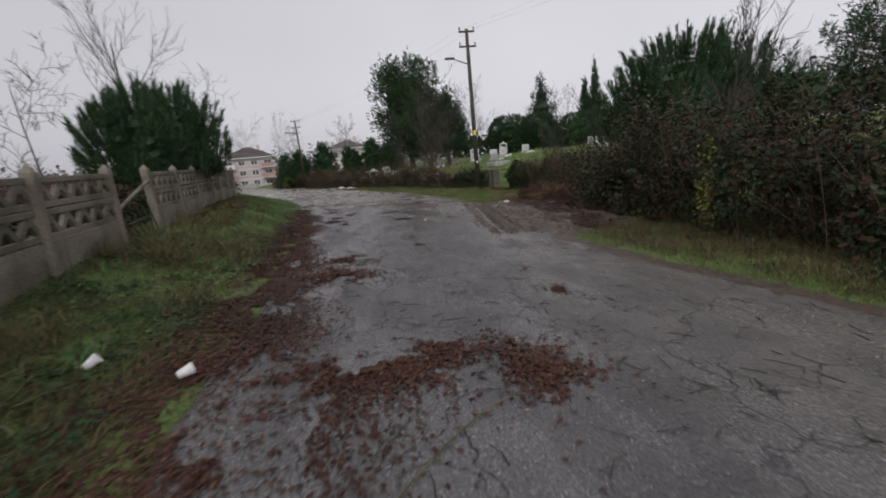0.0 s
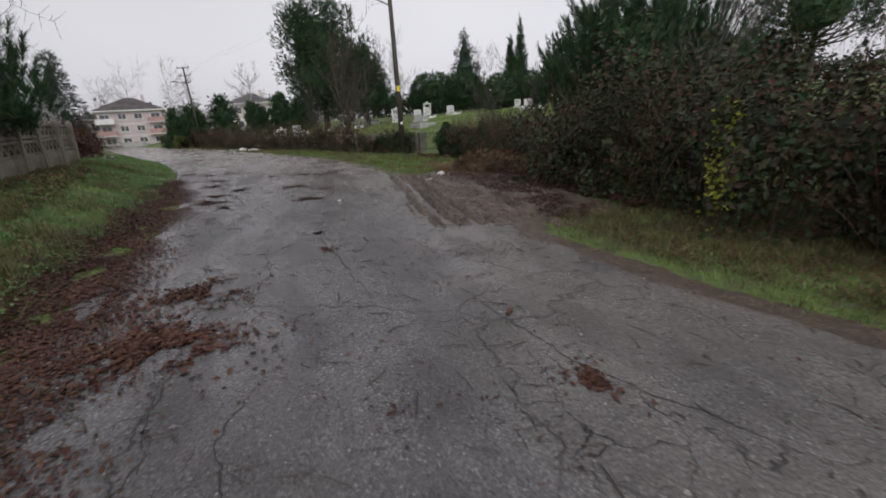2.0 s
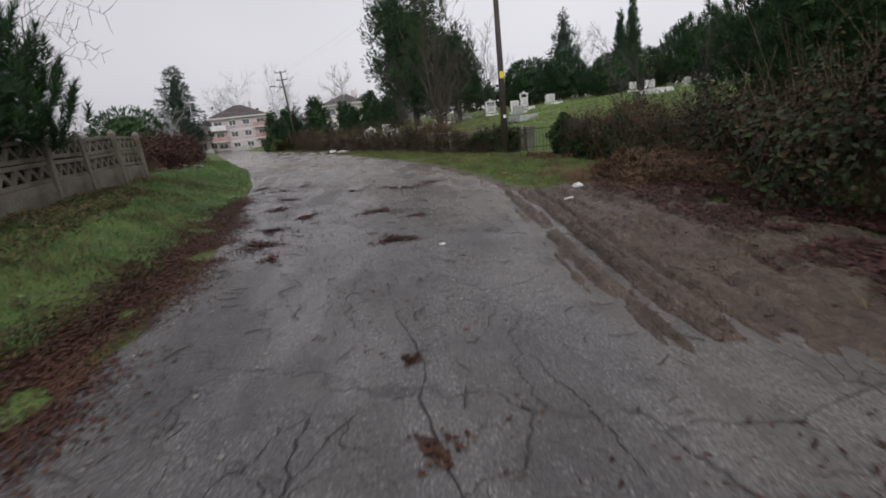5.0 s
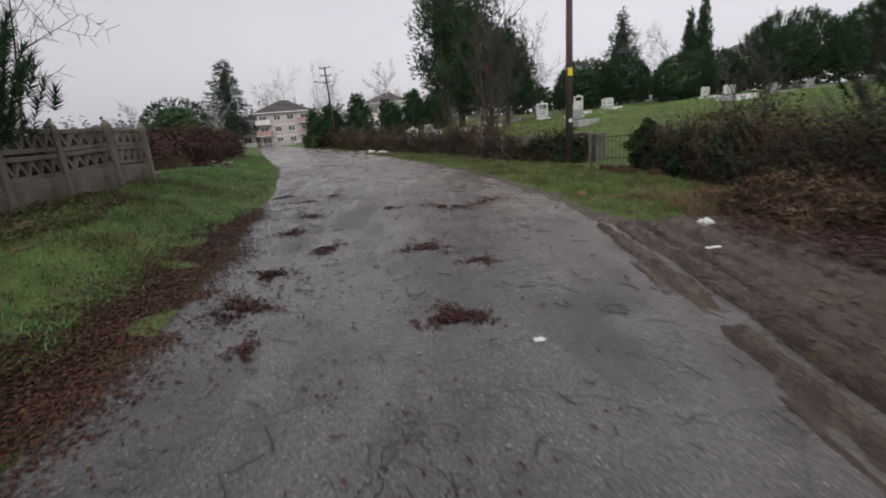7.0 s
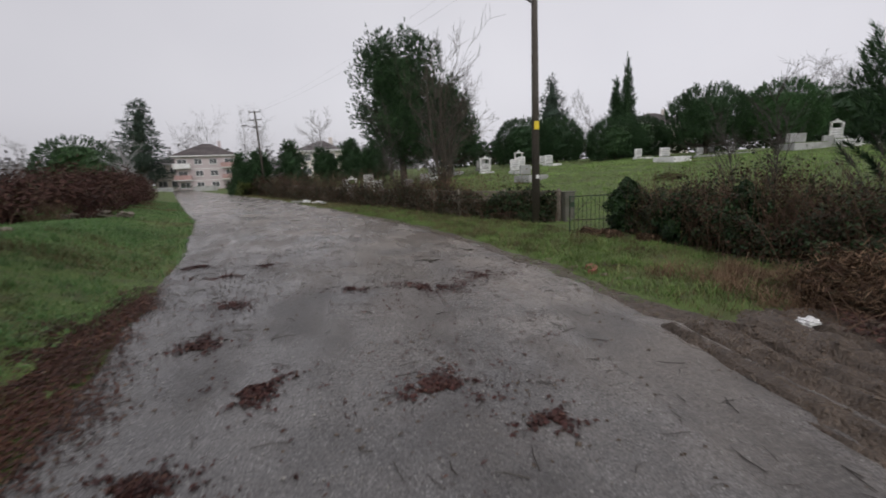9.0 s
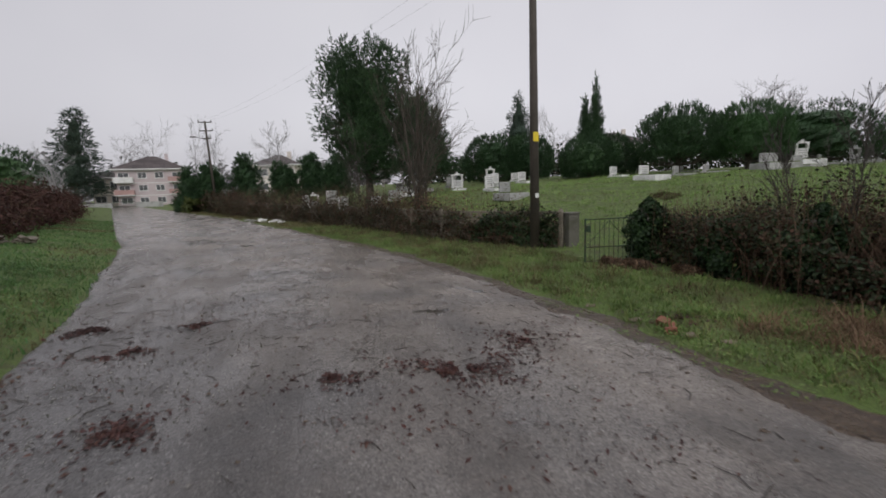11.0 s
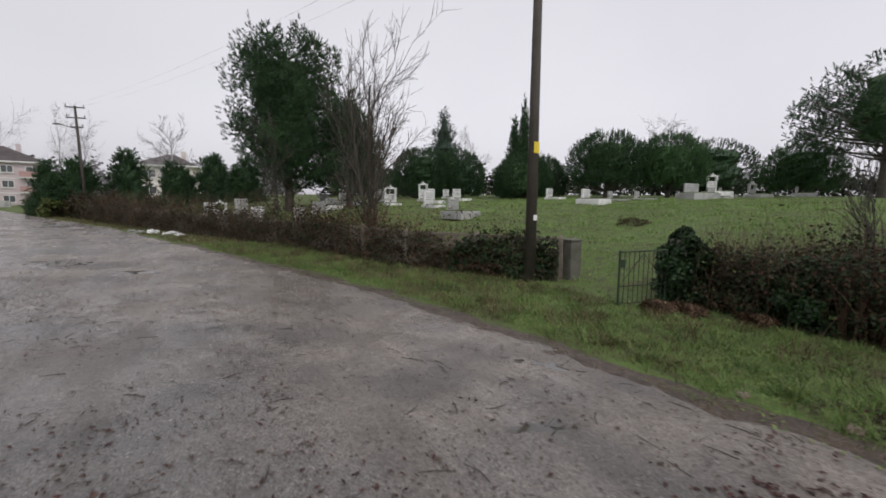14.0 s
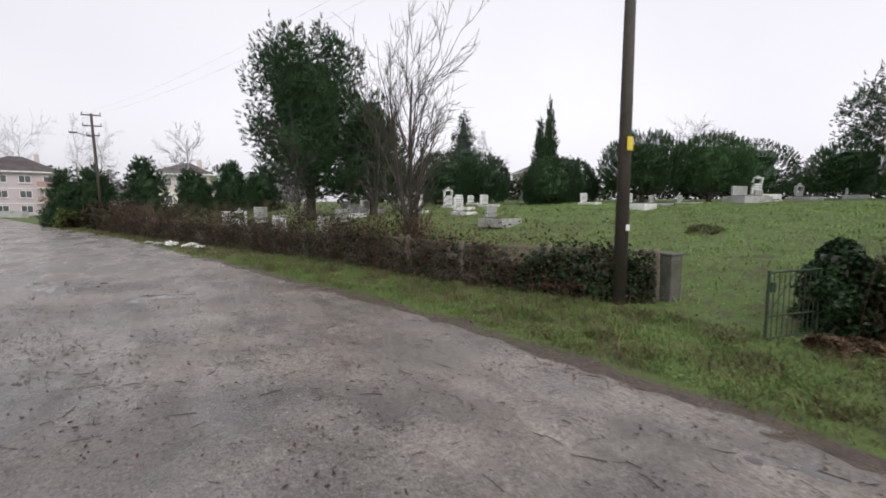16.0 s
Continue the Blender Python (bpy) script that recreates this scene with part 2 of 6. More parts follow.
ORANGE_PAINT = surface("salmon_balcony_paint", (0.38, 0.235, 0.22), (0.46, 0.29, 0.27), (0.36, 0.24, 0.22), 12, 1)
YELLOW_SIGN = surface("yellow_enamel", (0.72, 0.55, 0.02), (0.80, 0.62, 0.04), (0.62, 0.48, 0.05), 30, 6, (0.35, 0.5), 0.05)
BLACK = surface("black_rubber", (0.02, 0.02, 0.02), (0.035, 0.035, 0.035), (0.03, 0.03, 0.03))
CARD = surface("soggy_cardboard", (0.15, 0.115, 0.085), (0.24, 0.19, 0.145), (0.12, 0.085, 0.06), 30, 5)
BRICK = surface("red_hollow_brick", (0.19, 0.065, 0.042), (0.29, 0.105, 0.07), (0.09, 0.055, 0.04), 40, 9, (0.6, 0.9), 0.3)
PLASTIC = surface("white_plastic_litter", (0.68, 0.68, 0.68), (0.82, 0.82, 0.82), (0.5, 0.5, 0.48), 20, 6, (0.3, 0.5), 0.2)
SILT = surface("black_crack_silt", (0.014, 0.012, 0.011), (0.030, 0.027, 0.024), (0.02, 0.018, 0.016), 40, 5, (0.4, 0.7))
STONE_BIT = surface("pale_gravel", (0.16, 0.15, 0.14), (0.34, 0.33, 0.31), (0.10, 0.09, 0.08), 30, 9)
DRY_STEM = leafy("dry_bramble_stems", [(0.09, 0.05, 0.035), (0.15, 0.10, 0.07), (0.11, 0.07, 0.05)], 0.7)
PINE = leafy("pine_needles", [(0.022, 0.046, 0.024), (0.038, 0.078, 0.034), (0.058, 0.112, 0.044)], 0.5)
PINE_BRIGHT = leafy("young_pine_needles", [(0.030, 0.070, 0.028), (0.050, 0.108, 0.040), (0.072, 0.145, 0.052)], 0.5)
CEDAR = leafy("cedar_needles", [(0.032, 0.052, 0.040), (0.050, 0.076, 0.056), (0.064, 0.092, 0.066)], 0.55)
BRAMBLE = leafy("bramble_leaves", [(0.011, 0.019, 0.008), (0.019, 0.033, 0.012), (0.033, 0.045, 0.017), (0.040, 0.023, 0.015), (0.026, 0.043, 0.017), (0.058, 0.062, 0.040)], 0.55)
IVY = leafy("ivy_leaves", [(0.010, 0.026, 0.010), (0.022, 0.048, 0.016), (0.036, 0.068, 0.024)], 0.4)
RUSSET = leafy("russet_bramble_leaves", [(0.050, 0.023, 0.016), (0.070, 0.037, 0.024), (0.038, 0.033, 0.016), (0.033, 0.017, 0.013)], 0.65)
RED_SCRUB = leafy("dark_red_scrub", [(0.052, 0.024, 0.020), (0.078, 0.038, 0.031), (0.038, 0.021, 0.018)], 0.8)
OLIVE = leafy("olive_shrub_leaves", [(0.075, 0.095, 0.028), (0.11, 0.13, 0.04), (0.06, 0.08, 0.025)], 0.55)
YELLOW_LEAF = leafy("yellow_green_leaves", [(0.20, 0.24, 0.03), (0.30, 0.32, 0.05)], 0.5)
DEAD_LEAF = leafy("wet_fallen_leaves", [(0.034, 0.013, 0.010), (0.062, 0.024, 0.017), (0.085, 0.038, 0.024), (0.030, 0.013, 0.010), (0.13, 0.072, 0.042)], 0.42)
DARK_LEAF = leafy("rotten_leaves", [(0.045, 0.019, 0.017), (0.078, 0.032, 0.027), (0.026, 0.013, 0.012), (0.11, 0.055, 0.040)], 0.4)
GRASS = leafy("green_grass", [(0.050, 0.110, 0.034), (0.078, 0.166, 0.050), (0.114, 0.216, 0.072), (0.175, 0.232, 0.096)], 0.5)
GRASS_DRY = leafy("dry_grass", [(0.085, 0.066, 0.032), (0.135, 0.105, 0.052), (0.065, 0.075, 0.028), (0.21, 0.175, 0.095)], 0.7)
# winter twigs greyed in the base colour to stand for haze
HAZED_TWIGS = leafy("haze_greyed_twigs", [(0.15, 0.145, 0.15), (0.20, 0.19, 0.195), (0.17, 0.17, 0.165)], 0.8)
VERGE = leafy("verge_grass_blades", [(0.08, 0.14, 0.036), (0.115, 0.19, 0.05), (0.15, 0.225, 0.066), (0.195, 0.215, 0.08)], 0.55)
LAWN = leafy("lawn_grass", [(0.145, 0.24, 0.06), (0.185, 0.30, 0.08), (0.225, 0.345, 0.105), (0.27, 0.33, 0.13)], 0.55)
STRAW = leafy("brown_dead_grass", [(0.15, 0.092, 0.055), (0.22, 0.145, 0.09), (0.11, 0.065, 0.04), (0.27, 0.19, 0.12)], 0.7)


# ---- builders ----
def lerp(y, *knots):
    return np.interp(y, [k[0] for k in knots], [k[1] for k in knots])


def sstep(a, b, x):
    k = np.clip((x - a) / (b - a), 0, 1)
    return k * k * (3 - 2 * k)


def vnoise(x, y, s, seed=0.0):
    """Smooth cheap noise in -1..1 from a few turned waves."""
    x, y = np.asarray(x, float) * s + seed, np.asarray(y, float) * s + seed * 1.7
    return (np.sin(1.3 * x + 0.7 * y) + np.sin(-0.8 * x + 1.7 * y + 1.3) + np.sin(2.3 * x - 1.1 * y + 2.1) * 0.6 + np.sin(2.9 * y + 1.9 * x + 0.4) * 0.5) / 3.1


LATTICE_NOISE = np.random.default_rng(77).uniform(-1, 1, (256, 256))


def fbm(x, y, scale, octaves=4, seed=0):
    """Ragged layered noise in about -1..1."""
    x, y = np.asarray(x, float) * scale + 13.7 * seed, np.asarray(y, float) * scale + 7.3 * seed
    total, amp = 0.0, 0.55
    for o in range(octaves):
        xi, yi = np.floor(x).astype(int), np.floor(y).astype(int)
        u, v = x - xi, y - yi
        u, v = u * u * (3 - 2 * u), v * v * (3 - 2 * v)
        g = lambda i, j: LATTICE_NOISE[(xi + i) % 256, (yi + j) % 256]
        total = total + amp * ((g(0, 0) * (1 - u) + g(1, 0) * u) * (1 - v) + (g(0, 1) * (1 - u) + g(1, 1) * u) * v)
        x, y, amp = x * 2.03 + 5.1, y * 2.03 + 9.2, amp * 0.55
    return total


def mesh_object(name, verts, faces, material, parent=None, smooth=False, label=""):
    me = bpy.data.meshes.new(name)
    me.from_pydata(np.asarray(verts, float).tolist(), [], faces if isinstance(faces, list) else np.asarray(faces).tolist())
    me.materials.append(material)
    if smooth:
        me.polygons.foreach_set("use_smooth", [True] * len(me.polygons))
    ob = new(name, me)
    ob.parent = parent
    return tagged(ob, label)


def part(name, bm, material, parent, label="", smooth=False):
    me = bpy.data.meshes.new(name)
    bm.to_mesh(me)
    bm.free()
    me.materials.append(material)
    if smooth:
        me.polygons.foreach_set("use_smooth", [True] * len(me.polygons))
    ob = new(name, me)
    ob.parent = parent
    return tagged(ob, label)


def thing(name, x, y, z, label, category, group="", turn=0.0):
    ob = new(name)
    ob.matrix_basis = pose(x, y, z, 0, 0, turn)
    return tagged(ob, label, category, group)


def box(bm, x0, y0, z0, x1, y1, z1, bevel=0.0, turn=None):
    made = bmesh.ops.create_cube(bm, size=1.0)["verts"]
    m = Matrix.Translation(((x0 + x1) / 2, (y0 + y1) / 2, (z0 + z1) / 2)) @ Matrix.Diagonal((x1 - x0, y1 - y0, z1 - z0, 1))
    bmesh.ops.transform(bm, matrix=(turn @ m) if turn else m, verts=made)
    if bevel:
        edges = list({e for v in made for e in v.link_edges})
        bmesh.ops.bevel(bm, geom=edges, offset=bevel, segments=1, affect="EDGES")
    return bm


def cyl(bm, a, b, ra, rb, sides=10):
    a, b = Vector(a), Vector(b)
    d = b - a
    m = Matrix.Translation((a + b) / 2) @ d.to_track_quat("Z", "Y").to_matrix().to_4x4()
    bmesh.ops.create_cone(bm, cap_ends=True, segments=sides, radius1=ra, radius2=rb, depth=d.length, matrix=m)
    return bm


def tubes(segments, sides=4):
    """Tapered tubes as arrays. Each segment: a, b, ra, rb."""
    s = np.array([(*a, *b, ra, rb) for a, b, ra, rb in segments], float)
    a, b, ra, rb = s[:, 0:3], s[:, 3:6], s[:, 6:7], s[:, 7:8]
    d = b - a
    d /= np.maximum(np.linalg.norm(d, axis=1, keepdims=True), 1e-9)
    ref = np.where(np.abs(d[:, 2:3]) > 0.9, [[1.0, 0, 0]], [[0, 0, 1.0]])
    u = np.cross(d, ref)
    u /= np.linalg.norm(u, axis=1, keepdims=True)
    w = np.cross(d, u)
    rings = []
    for base, r in ((a, ra), (b, rb)):
        for k in range(sides):
            an = 2 * math.pi * k / sides
            rings.append(base + r * (math.cos(an) * u + math.sin(an) * w))
    v = np.stack(rings, 1).reshape(-1, 3)
    n0 = np.arange(len(s))[:, None] * (2 * sides)
    f = np.concatenate([np.stack([n0[:, 0] + k, n0[:, 0] + (k + 1) % sides, n0[:, 0] + sides + (k + 1) % sides, n0[:, 0] + sides + k], 1) for k in range(sides)])
    return v, f


def leaves(rng, centre, size, normal=None, long=1.5):
    """Diamond-shaped folded leaves, two triangles each."""
    n = len(centre)
    a = rng.normal(size=(n, 3))
    if normal is not None:
        a = a * 0.75 + normal
    a /= np.linalg.norm(a, axis=1, keepdims=True)
    t = np.cross(a, rng.normal(size=(n, 3)))
    t /= np.linalg.norm(t, axis=1, keepdims=True)
    b = np.cross(a, t)
    s = np.asarray(size).reshape(-1, 1) * np.ones((n, 1))
    tip, side = t * s * long * 0.5, b * s * 0.5
    fold = a * s * 0.16
    v = np.stack([centre - tip, centre + side + fold, centre + tip, centre - side + fold], 1).reshape(-1, 3)
    k = np.arange(n)[:, None] * 4
    return v, np.concatenate([np.stack([k + 0, k + 1, k + 2], 2), np.stack([k + 0, k + 2, k + 3], 2)], 1).reshape(-1, 3)


def blades(rng, base, height, width, lean=0.45):
    """Bent blades of grass, three triangles each."""
    n = len(base)
    an = rng.uniform(0, 2 * math.pi, n)
    side = np.stack([np.cos(an), np.sin(an), np.zeros(n)], 1)
    way = rng.normal(size=(n, 2)) * lean
    h = np.asarray(height).reshape(-1, 1)
    w = np.asarray(width).reshape(-1, 1)
    bend = np.concatenate([way, np.zeros((n, 1))], 1) * h
    up = np.array([[0, 0, 1.0]])
    mid = base + up * h * 0.55 + bend * 0.35
    tip = base + up * h * (1 - 0.25 * np.linalg.norm(way, axis=1, keepdims=True).clip(0, 2)) + bend
    v = np.stack([base - side * w, base + side * w, mid + side * w * 0.7, mid - side * w * 0.7, tip], 1).reshape(-1, 3)
    k = np.arange(n) * 5
    f = np.concatenate([np.stack([k, k + 1, k + 2], 1), np.stack([k, k + 2, k + 3], 1), np.stack([k + 3, k + 2, k + 4], 1)])
    return v, f


def shoots(rng, start, way, length, needle, width, count):
    """Bottlebrush shoots: needles set round an axis and leaning forwards."""
    n = len(start)
    s = np.repeat(start, count, 0)
    d = np.repeat(way, count, 0)
    ln = np.repeat(np.asarray(length).reshape(-1, 1) * np.ones((n, 1)), count, 0)
    k = rng.uniform(0.0, 1.0, (n * count, 1))
    r = rng.normal(size=(n * count, 3))
    r -= d * np.sum(r * d, 1, keepdims=True)
    r /= np.linalg.norm(r, axis=1, keepdims=True)
    foot = s + d * ln * k
    aim = r * (0.95 - 0.5 * k) + d * (0.55 + 0.6 * k)
    tip = foot + aim * needle * rng.uniform(0.7, 1.2, (n * count, 1))
    side = np.cross(aim, rng.normal(size=(n * count, 3)))
    side /= np.linalg.norm(side, axis=1, keepdims=True)
    v = np.stack([foot - side * width, foot + side * width, tip], 1).reshape(-1, 3)
    return v, np.arange(len(v)).reshape(-1, 3)


def joined(pieces):
    vs, fs, n = [], [], 0
    for v, f in pieces:
        vs.append(v)
        fs.append(np.asarray(f) + n)
        n += len(v)
    return np.concatenate(vs), np.concatenate(fs)


# ---- the lie of the land ----
LEFT = ((-15, -1.0), (0, -1.1), (3, -1.25), (7, -1.35), (11.5, -1.45), (16, -2.25), (20, -3.0), (28.3, -5.2), (33, -6.9), (42, -10.0), (80, -23.0), (112, -34.0))
RIGHT = ((-15, 5.2), (0, 4.7), (3, 4.2), (6, 3.75), (8.5, 3.5), (13, 3.75), (15, 3.6), (18.6, 3.25), (23.7, 2.4), (28.7, 0.85), (42, -3.3), (89, -21.5), (112, -30.0))


def road_left(y):
    return lerp(y, *LEFT)


def road_right(y):
    return lerp(y, *RIGHT)


def lie(x, y):
    """Height of the land at x, y."""
    x, y = np.asarray(x, float), np.asarray(y, float)
    xl, xr = road_left(y), road_right(y)
    xc = (xl + xr) / 2
    crest = lerp(y, (-15, -0.1), (0, 0.0), (5, 0.08), (13, 0.18), (20, 0.28), (40, 0.40), (107, 0.85), (300, 1.5))
    cross = lerp(y, (-5, -0.07), (6, -0.07), (12, -0.045), (25, -0.035), (45, -0.01))
    inner = crest + cross * (np.clip(x, xl, xr) - xc)
    dl, dr = np.maximum(xl - x, 0), np.maximum(x - xr, 0)
    bank = lerp(y, (-5, 0.25), (5, 0.38), (9, 0.52), (15, 0.60), (19, 0.66), (27, 0.36), (45, 0.3), (120, 0.2))
    left = bank * sstep(0, 2.4, dl) + 0.012 * np.minimum(dl, 60)
    rise = 1.9 * (1 - np.exp(-np.maximum(dr - 4.6, 0) / 10.0)) + 0.014 * np.clip(dr - 3, 0, 90)
    right = -0.035 * np.minimum(dr, 4.0) + rise
    bumps = 0.045 * vnoise(x, y, 1.5, 3) * sstep(0.2, 1.2, dl + dr) + 0.10 * vnoise(x, y, 0.45, 8) * sstep(3, 8, dl + dr)
    return inner + left + right + bumps


def on(x, y):
    return float(lie(x, y))


def road_top(x, y):
    """Worn, sagging road surface with its potholes."""
    z = lie(x, y) + 0.03 + 0.010 * vnoise(x, y, 2.1, 5) + 0.006 * vnoise(x, y, 6.5, 2)
    rough = sstep(9, 20, y)
    lane = x - road_left(y)
    z = z + 0.006 * fbm(x, y, 3.0, 3, 2) + rough * (0.016 * fbm(lane * 2.2, y * 0.55, 1.0, 3, 1) + 0.012 * fbm(x, y, 5.0, 3, 8) + 0.011 * fbm(x, y, 11.0, 2, 3))
    for off, deep, wide in ((0.35, 0.030, 0.16), (0.8, 0.022, 0.12), (1.35, 0.028, 0.16), (2.0, 0.016, 0.14)):
        e = lane - off - 0.22 * fbm(y, y * 0 + off, 0.45, 3, off * 7)
        z = z - sstep(12, 15, y) * deep * np.clip(1 + 1.4 * fbm(y, y * 0 + 2 * off, 0.8, 3, off * 11), 0, 1.8) * np.exp(-(e / wide) ** 2)
    for px, py, r, deep in ((0.85, 7.7, 0.16, 0.03), (0.72, 8.6, 0.10, 0.02), (0.1, 14.6, 0.4, 0.03), (-1.0, 16.5, 0.5, 0.03), (1.2, 19.5, 0.5, 0.03)):
        z = z - deep * np.exp(-((x - px) ** 2 + (y - py) ** 2) / (r * r))
    return z


def worn_left(y):
    return road_left(y) + 0.14 * fbm(y, y * 0.1, 1.3, 4, 1)


def worn_right(y):
    return road_right(y) + 0.22 * fbm(y, y * 0.1, 1.3, 4, 5)


def tar(x, y):
    """The road sheet, which dips under the turf at its ragged edges."""
    return road_top(x, y) - 0.10 * (1 - sstep(-0.05, 0.16, x - worn_left(y))) - 0.10 * (1 - sstep(-0.05, 0.16, worn_right(y) - x))


def steps(*runs):
    out = []
    for a, b, d in runs:
        out += list(np.arange(a, b, d))
    return np.array(out + [runs[-1][1]])


def grid_faces(nu, nv):
    i = (np.arange(nv - 1)[:, None] * nu + np.arange(nu - 1)[None, :]).ravel()
    return np.stack([i, i + 1, i + 1 + nu, i + nu], 1)


gx = steps((-2500, -200, 230), (-200, -60, 14), (-60, -14, 1.5), (-14, 12, 0.24), (12, 60, 1.2), (60, 200, 10), (200, 2500, 230))
gy = steps((-2500, -100, 240), (-100, -6, 6), (-6, 34, 0.25), (34, 70, 0.8), (70, 130, 2.5), (130, 300, 17), (300, 3500, 320))
X, Y = np.meshgrid(gx, gy)
Z = lie(X, Y)
inside = sstep(0.0, 0.3, X - road_left(Y)) * sstep(0.0, 0.3, road_right(Y) - X) * (Y < 112) * (Y > -14)
Z = Z - 0.07 * inside + 0.012 * vnoise(X, Y, 9, 4) * (1 - inside)
tagged(mesh_object("ground", np.stack([X, Y, Z], 2).reshape(-1, 3), grid_faces(len(gx), len(gy)), TURF, smooth=True),
       "damp grassy ground with bare soil and a sloping bank", "ground", kind="structure")

ry = steps((-14, -4, 0.5), (-4, 24, 0.09), (24, 46, 0.25), (46, 112, 1.5))
ru = np.linspace(0, 1, 96)
U, V = np.meshgrid(ru, ry)
wl_, wr_ = worn_left(V), worn_right(V)
RX = wl_ + (wr_ - wl_) * U
RZ = tar(RX, V)
tagged(mesh_object("road", np.stack([RX, V, RZ], 2).reshape(-1, 3), grid_faces(len(ru), len(ry)), ASPHALT, smooth=True),
       "wet, cracked asphalt road with silt washed over it", "road", kind="structure")

# churned verge where wheels have left the tar
mx, my = np.meshgrid(np.arange(1.9, 6.4, 0.03), np.arange(7.0, 15.6, 0.05))
axis_x = 2.55 + 0.14 * (my - 9.9)
ruts = 0
for off, deep, wide in ((-0.10, 0.020, 0.030), (0.02, 0.045, 0.045), (0.16, 0.025, 0.030), (0.30, 0.125, 0.080), (0.47, 0.03, 0.035), (0.64, 0.065, 0.055), (1.02, 0.045, 0.06), (1.6, 0.05, 0.08)):
    e = mx - axis_x - off - 0.06 * fbm(my, my * 0 + off, 0.8, 3, off * 5) - 0.05 * off * (11.5 - my) * 0.6
    deep = deep * np.clip(1.0 + 1.1 * fbm(my, mx * 0.1, 0.9, 3, off * 9), 0.3, 1.6)
    ruts = ruts - deep * np.exp(-(e / wide) ** 2) + 0.55 * deep * np.exp(-((np.abs(e) - 1.7 * wide) / (0.5 * wide)) ** 2)
shape = sstep(0, 0.5, mx - axis_x + 0.25 + 0.35 * fbm(mx, my, 1.6, 4, 3)) * sstep(0, 0.8, 6.3 + 0.5 * fbm(mx, my, 1.2, 3, 1) - mx) * sstep(7.2, 8.6, my + 0.6 * fbm(mx, my, 1.5, 4, 7)) * sstep(15.2, 14.0, my + 0.5 * fbm(mx, my, 1.5, 4, 4))
shape = np.where(my > 14.0, sstep(15.2, 14.0, my) * shape, shape)
mz = lie(mx, my) - 0.08 + 0.165 * shape + ruts * shape 
along_u = mx - axis_x
mz = mz + shape * sstep(0.3, 1.0, along_u) * (0.045 * fbm(along_u * 3.0, my * 1.3, 1.0, 4, 2) + 0.05 * fbm(mx, my, 4.5, 4, 4))
mz = mz + shape * (0.024 * fbm(mx, my, 7, 3, 6) + 0.014 * fbm(mx, my, 17, 2, 9))
tagged(mesh_object("mud_verge", np.stack([mx, my, mz], 2).reshape(-1, 3), grid_faces(mx.shape[1], mx.shape[0]), MUD, smooth=True),
       "churned wet mud with wheel ruts beside the road", "mud", kind="structure")


# bare soil between tar and turf, trodden and washed out
def soil_strip(name, edge, sign, y0, y1, wide, seed):
    y = np.arange(y0, y1, 0.08)
    u = np.linspace(-0.7, 1.0, 22)
    U_, Y_ = np.meshgrid(u, y)
    w = wide * (1 + 0.9 * fbm(Y_, Y_ * 0, 1.1, 4, seed))
    X_ = edge(Y_) + sign * U_ * w
    Z_ = lie(X_, Y_) + 0.020 + 0.010 * vnoise(X_, Y_, 9, seed) - 0.07 * sstep(0.3, 1.0, U_) - 0.05 * sstep(-0.4, -0.7, U_)
    return tagged(mesh_object(name, np.stack([X_, Y_, Z_], 2).reshape(-1, 3), grid_faces(len(u), len(y)), MUD, smooth=True), "strip of wet bare soil along the road's edge", "soil", kind="structure")


soil_strip("soil_strip_east", road_right, 1, 14.3, 34, 0.5, 3)
soil_strip("soil_strip_east_near", road_right, 1, -5, 8.2, 0.45, 5)


# ---- concrete fence on the bank ----
def lattice_panel():
    """One lattice slab, one metre long, 0.34 m high: two rails and a zigzag of struts."""
    bm = bmesh.new()
    box(bm, 0, -0.025, 0, 1, 0.025, 0.07, 0.006)
    box(bm, 0, -0.025, 0.27, 1, 0.025, 0.34, 0.006)
    for k in range(5):
        x = 0.1 + 0.2 * k
        for s in (-1, 1):
            a, b = Vector((x, 0, 0.27)), Vector((x + s * 0.09, 0, 0.07))
            d = b - a
            m = Matrix.Translation((a + b) / 2) @ Matrix.Rotation(math.atan2(d.x, -d.z), 4, "Y").inverted()
            box(bm, -0.022, -0.022, -d.length / 2 - 0.01, 0.022, 0.022, d.length / 2 + 0.01, 0, m)
        box(bm, x - 0.035, -0.02, 0.18, x + 0.035, 0.02, 0.28)
    me = bpy.data.meshes.new("lattice_panel")
    bm.to_mesh(me)
    bm.free()
    me.materials.append(CONCRETE)
    return me


def solid_panel():
    bm = bmesh.new()
    box(bm, 0, -0.03, 0, 1, 0.03, 0.46, 0.008)
    me = bpy.data.meshes.new("base_panel")
    bm.to_mesh(me)
    bm.free()
    me.materials.append(CONCRETE)
    return me


def fence_post():
    bm = bmesh.new()
    box(bm, -0.065, -0.065, -0.25, 0.065, 0.065, 1.2, 0.012)
    bmesh.ops.create_cone(bm, cap_ends=True, segments=4, radius1=0.085, radius2=0.012, depth=0.08, matrix=Matrix.Translation((0, 0, 1.235)) @ Matrix.Rotation(radians(45), 4, "Z"))
    me = bpy.data.meshes.new("post")
    bm.to_mesh(me)
    bm.free()
    me.materials.append(CONCRETE)
    return me


def fence_x(y):
    return -3.93 - 0.125 * (y - 9.06)


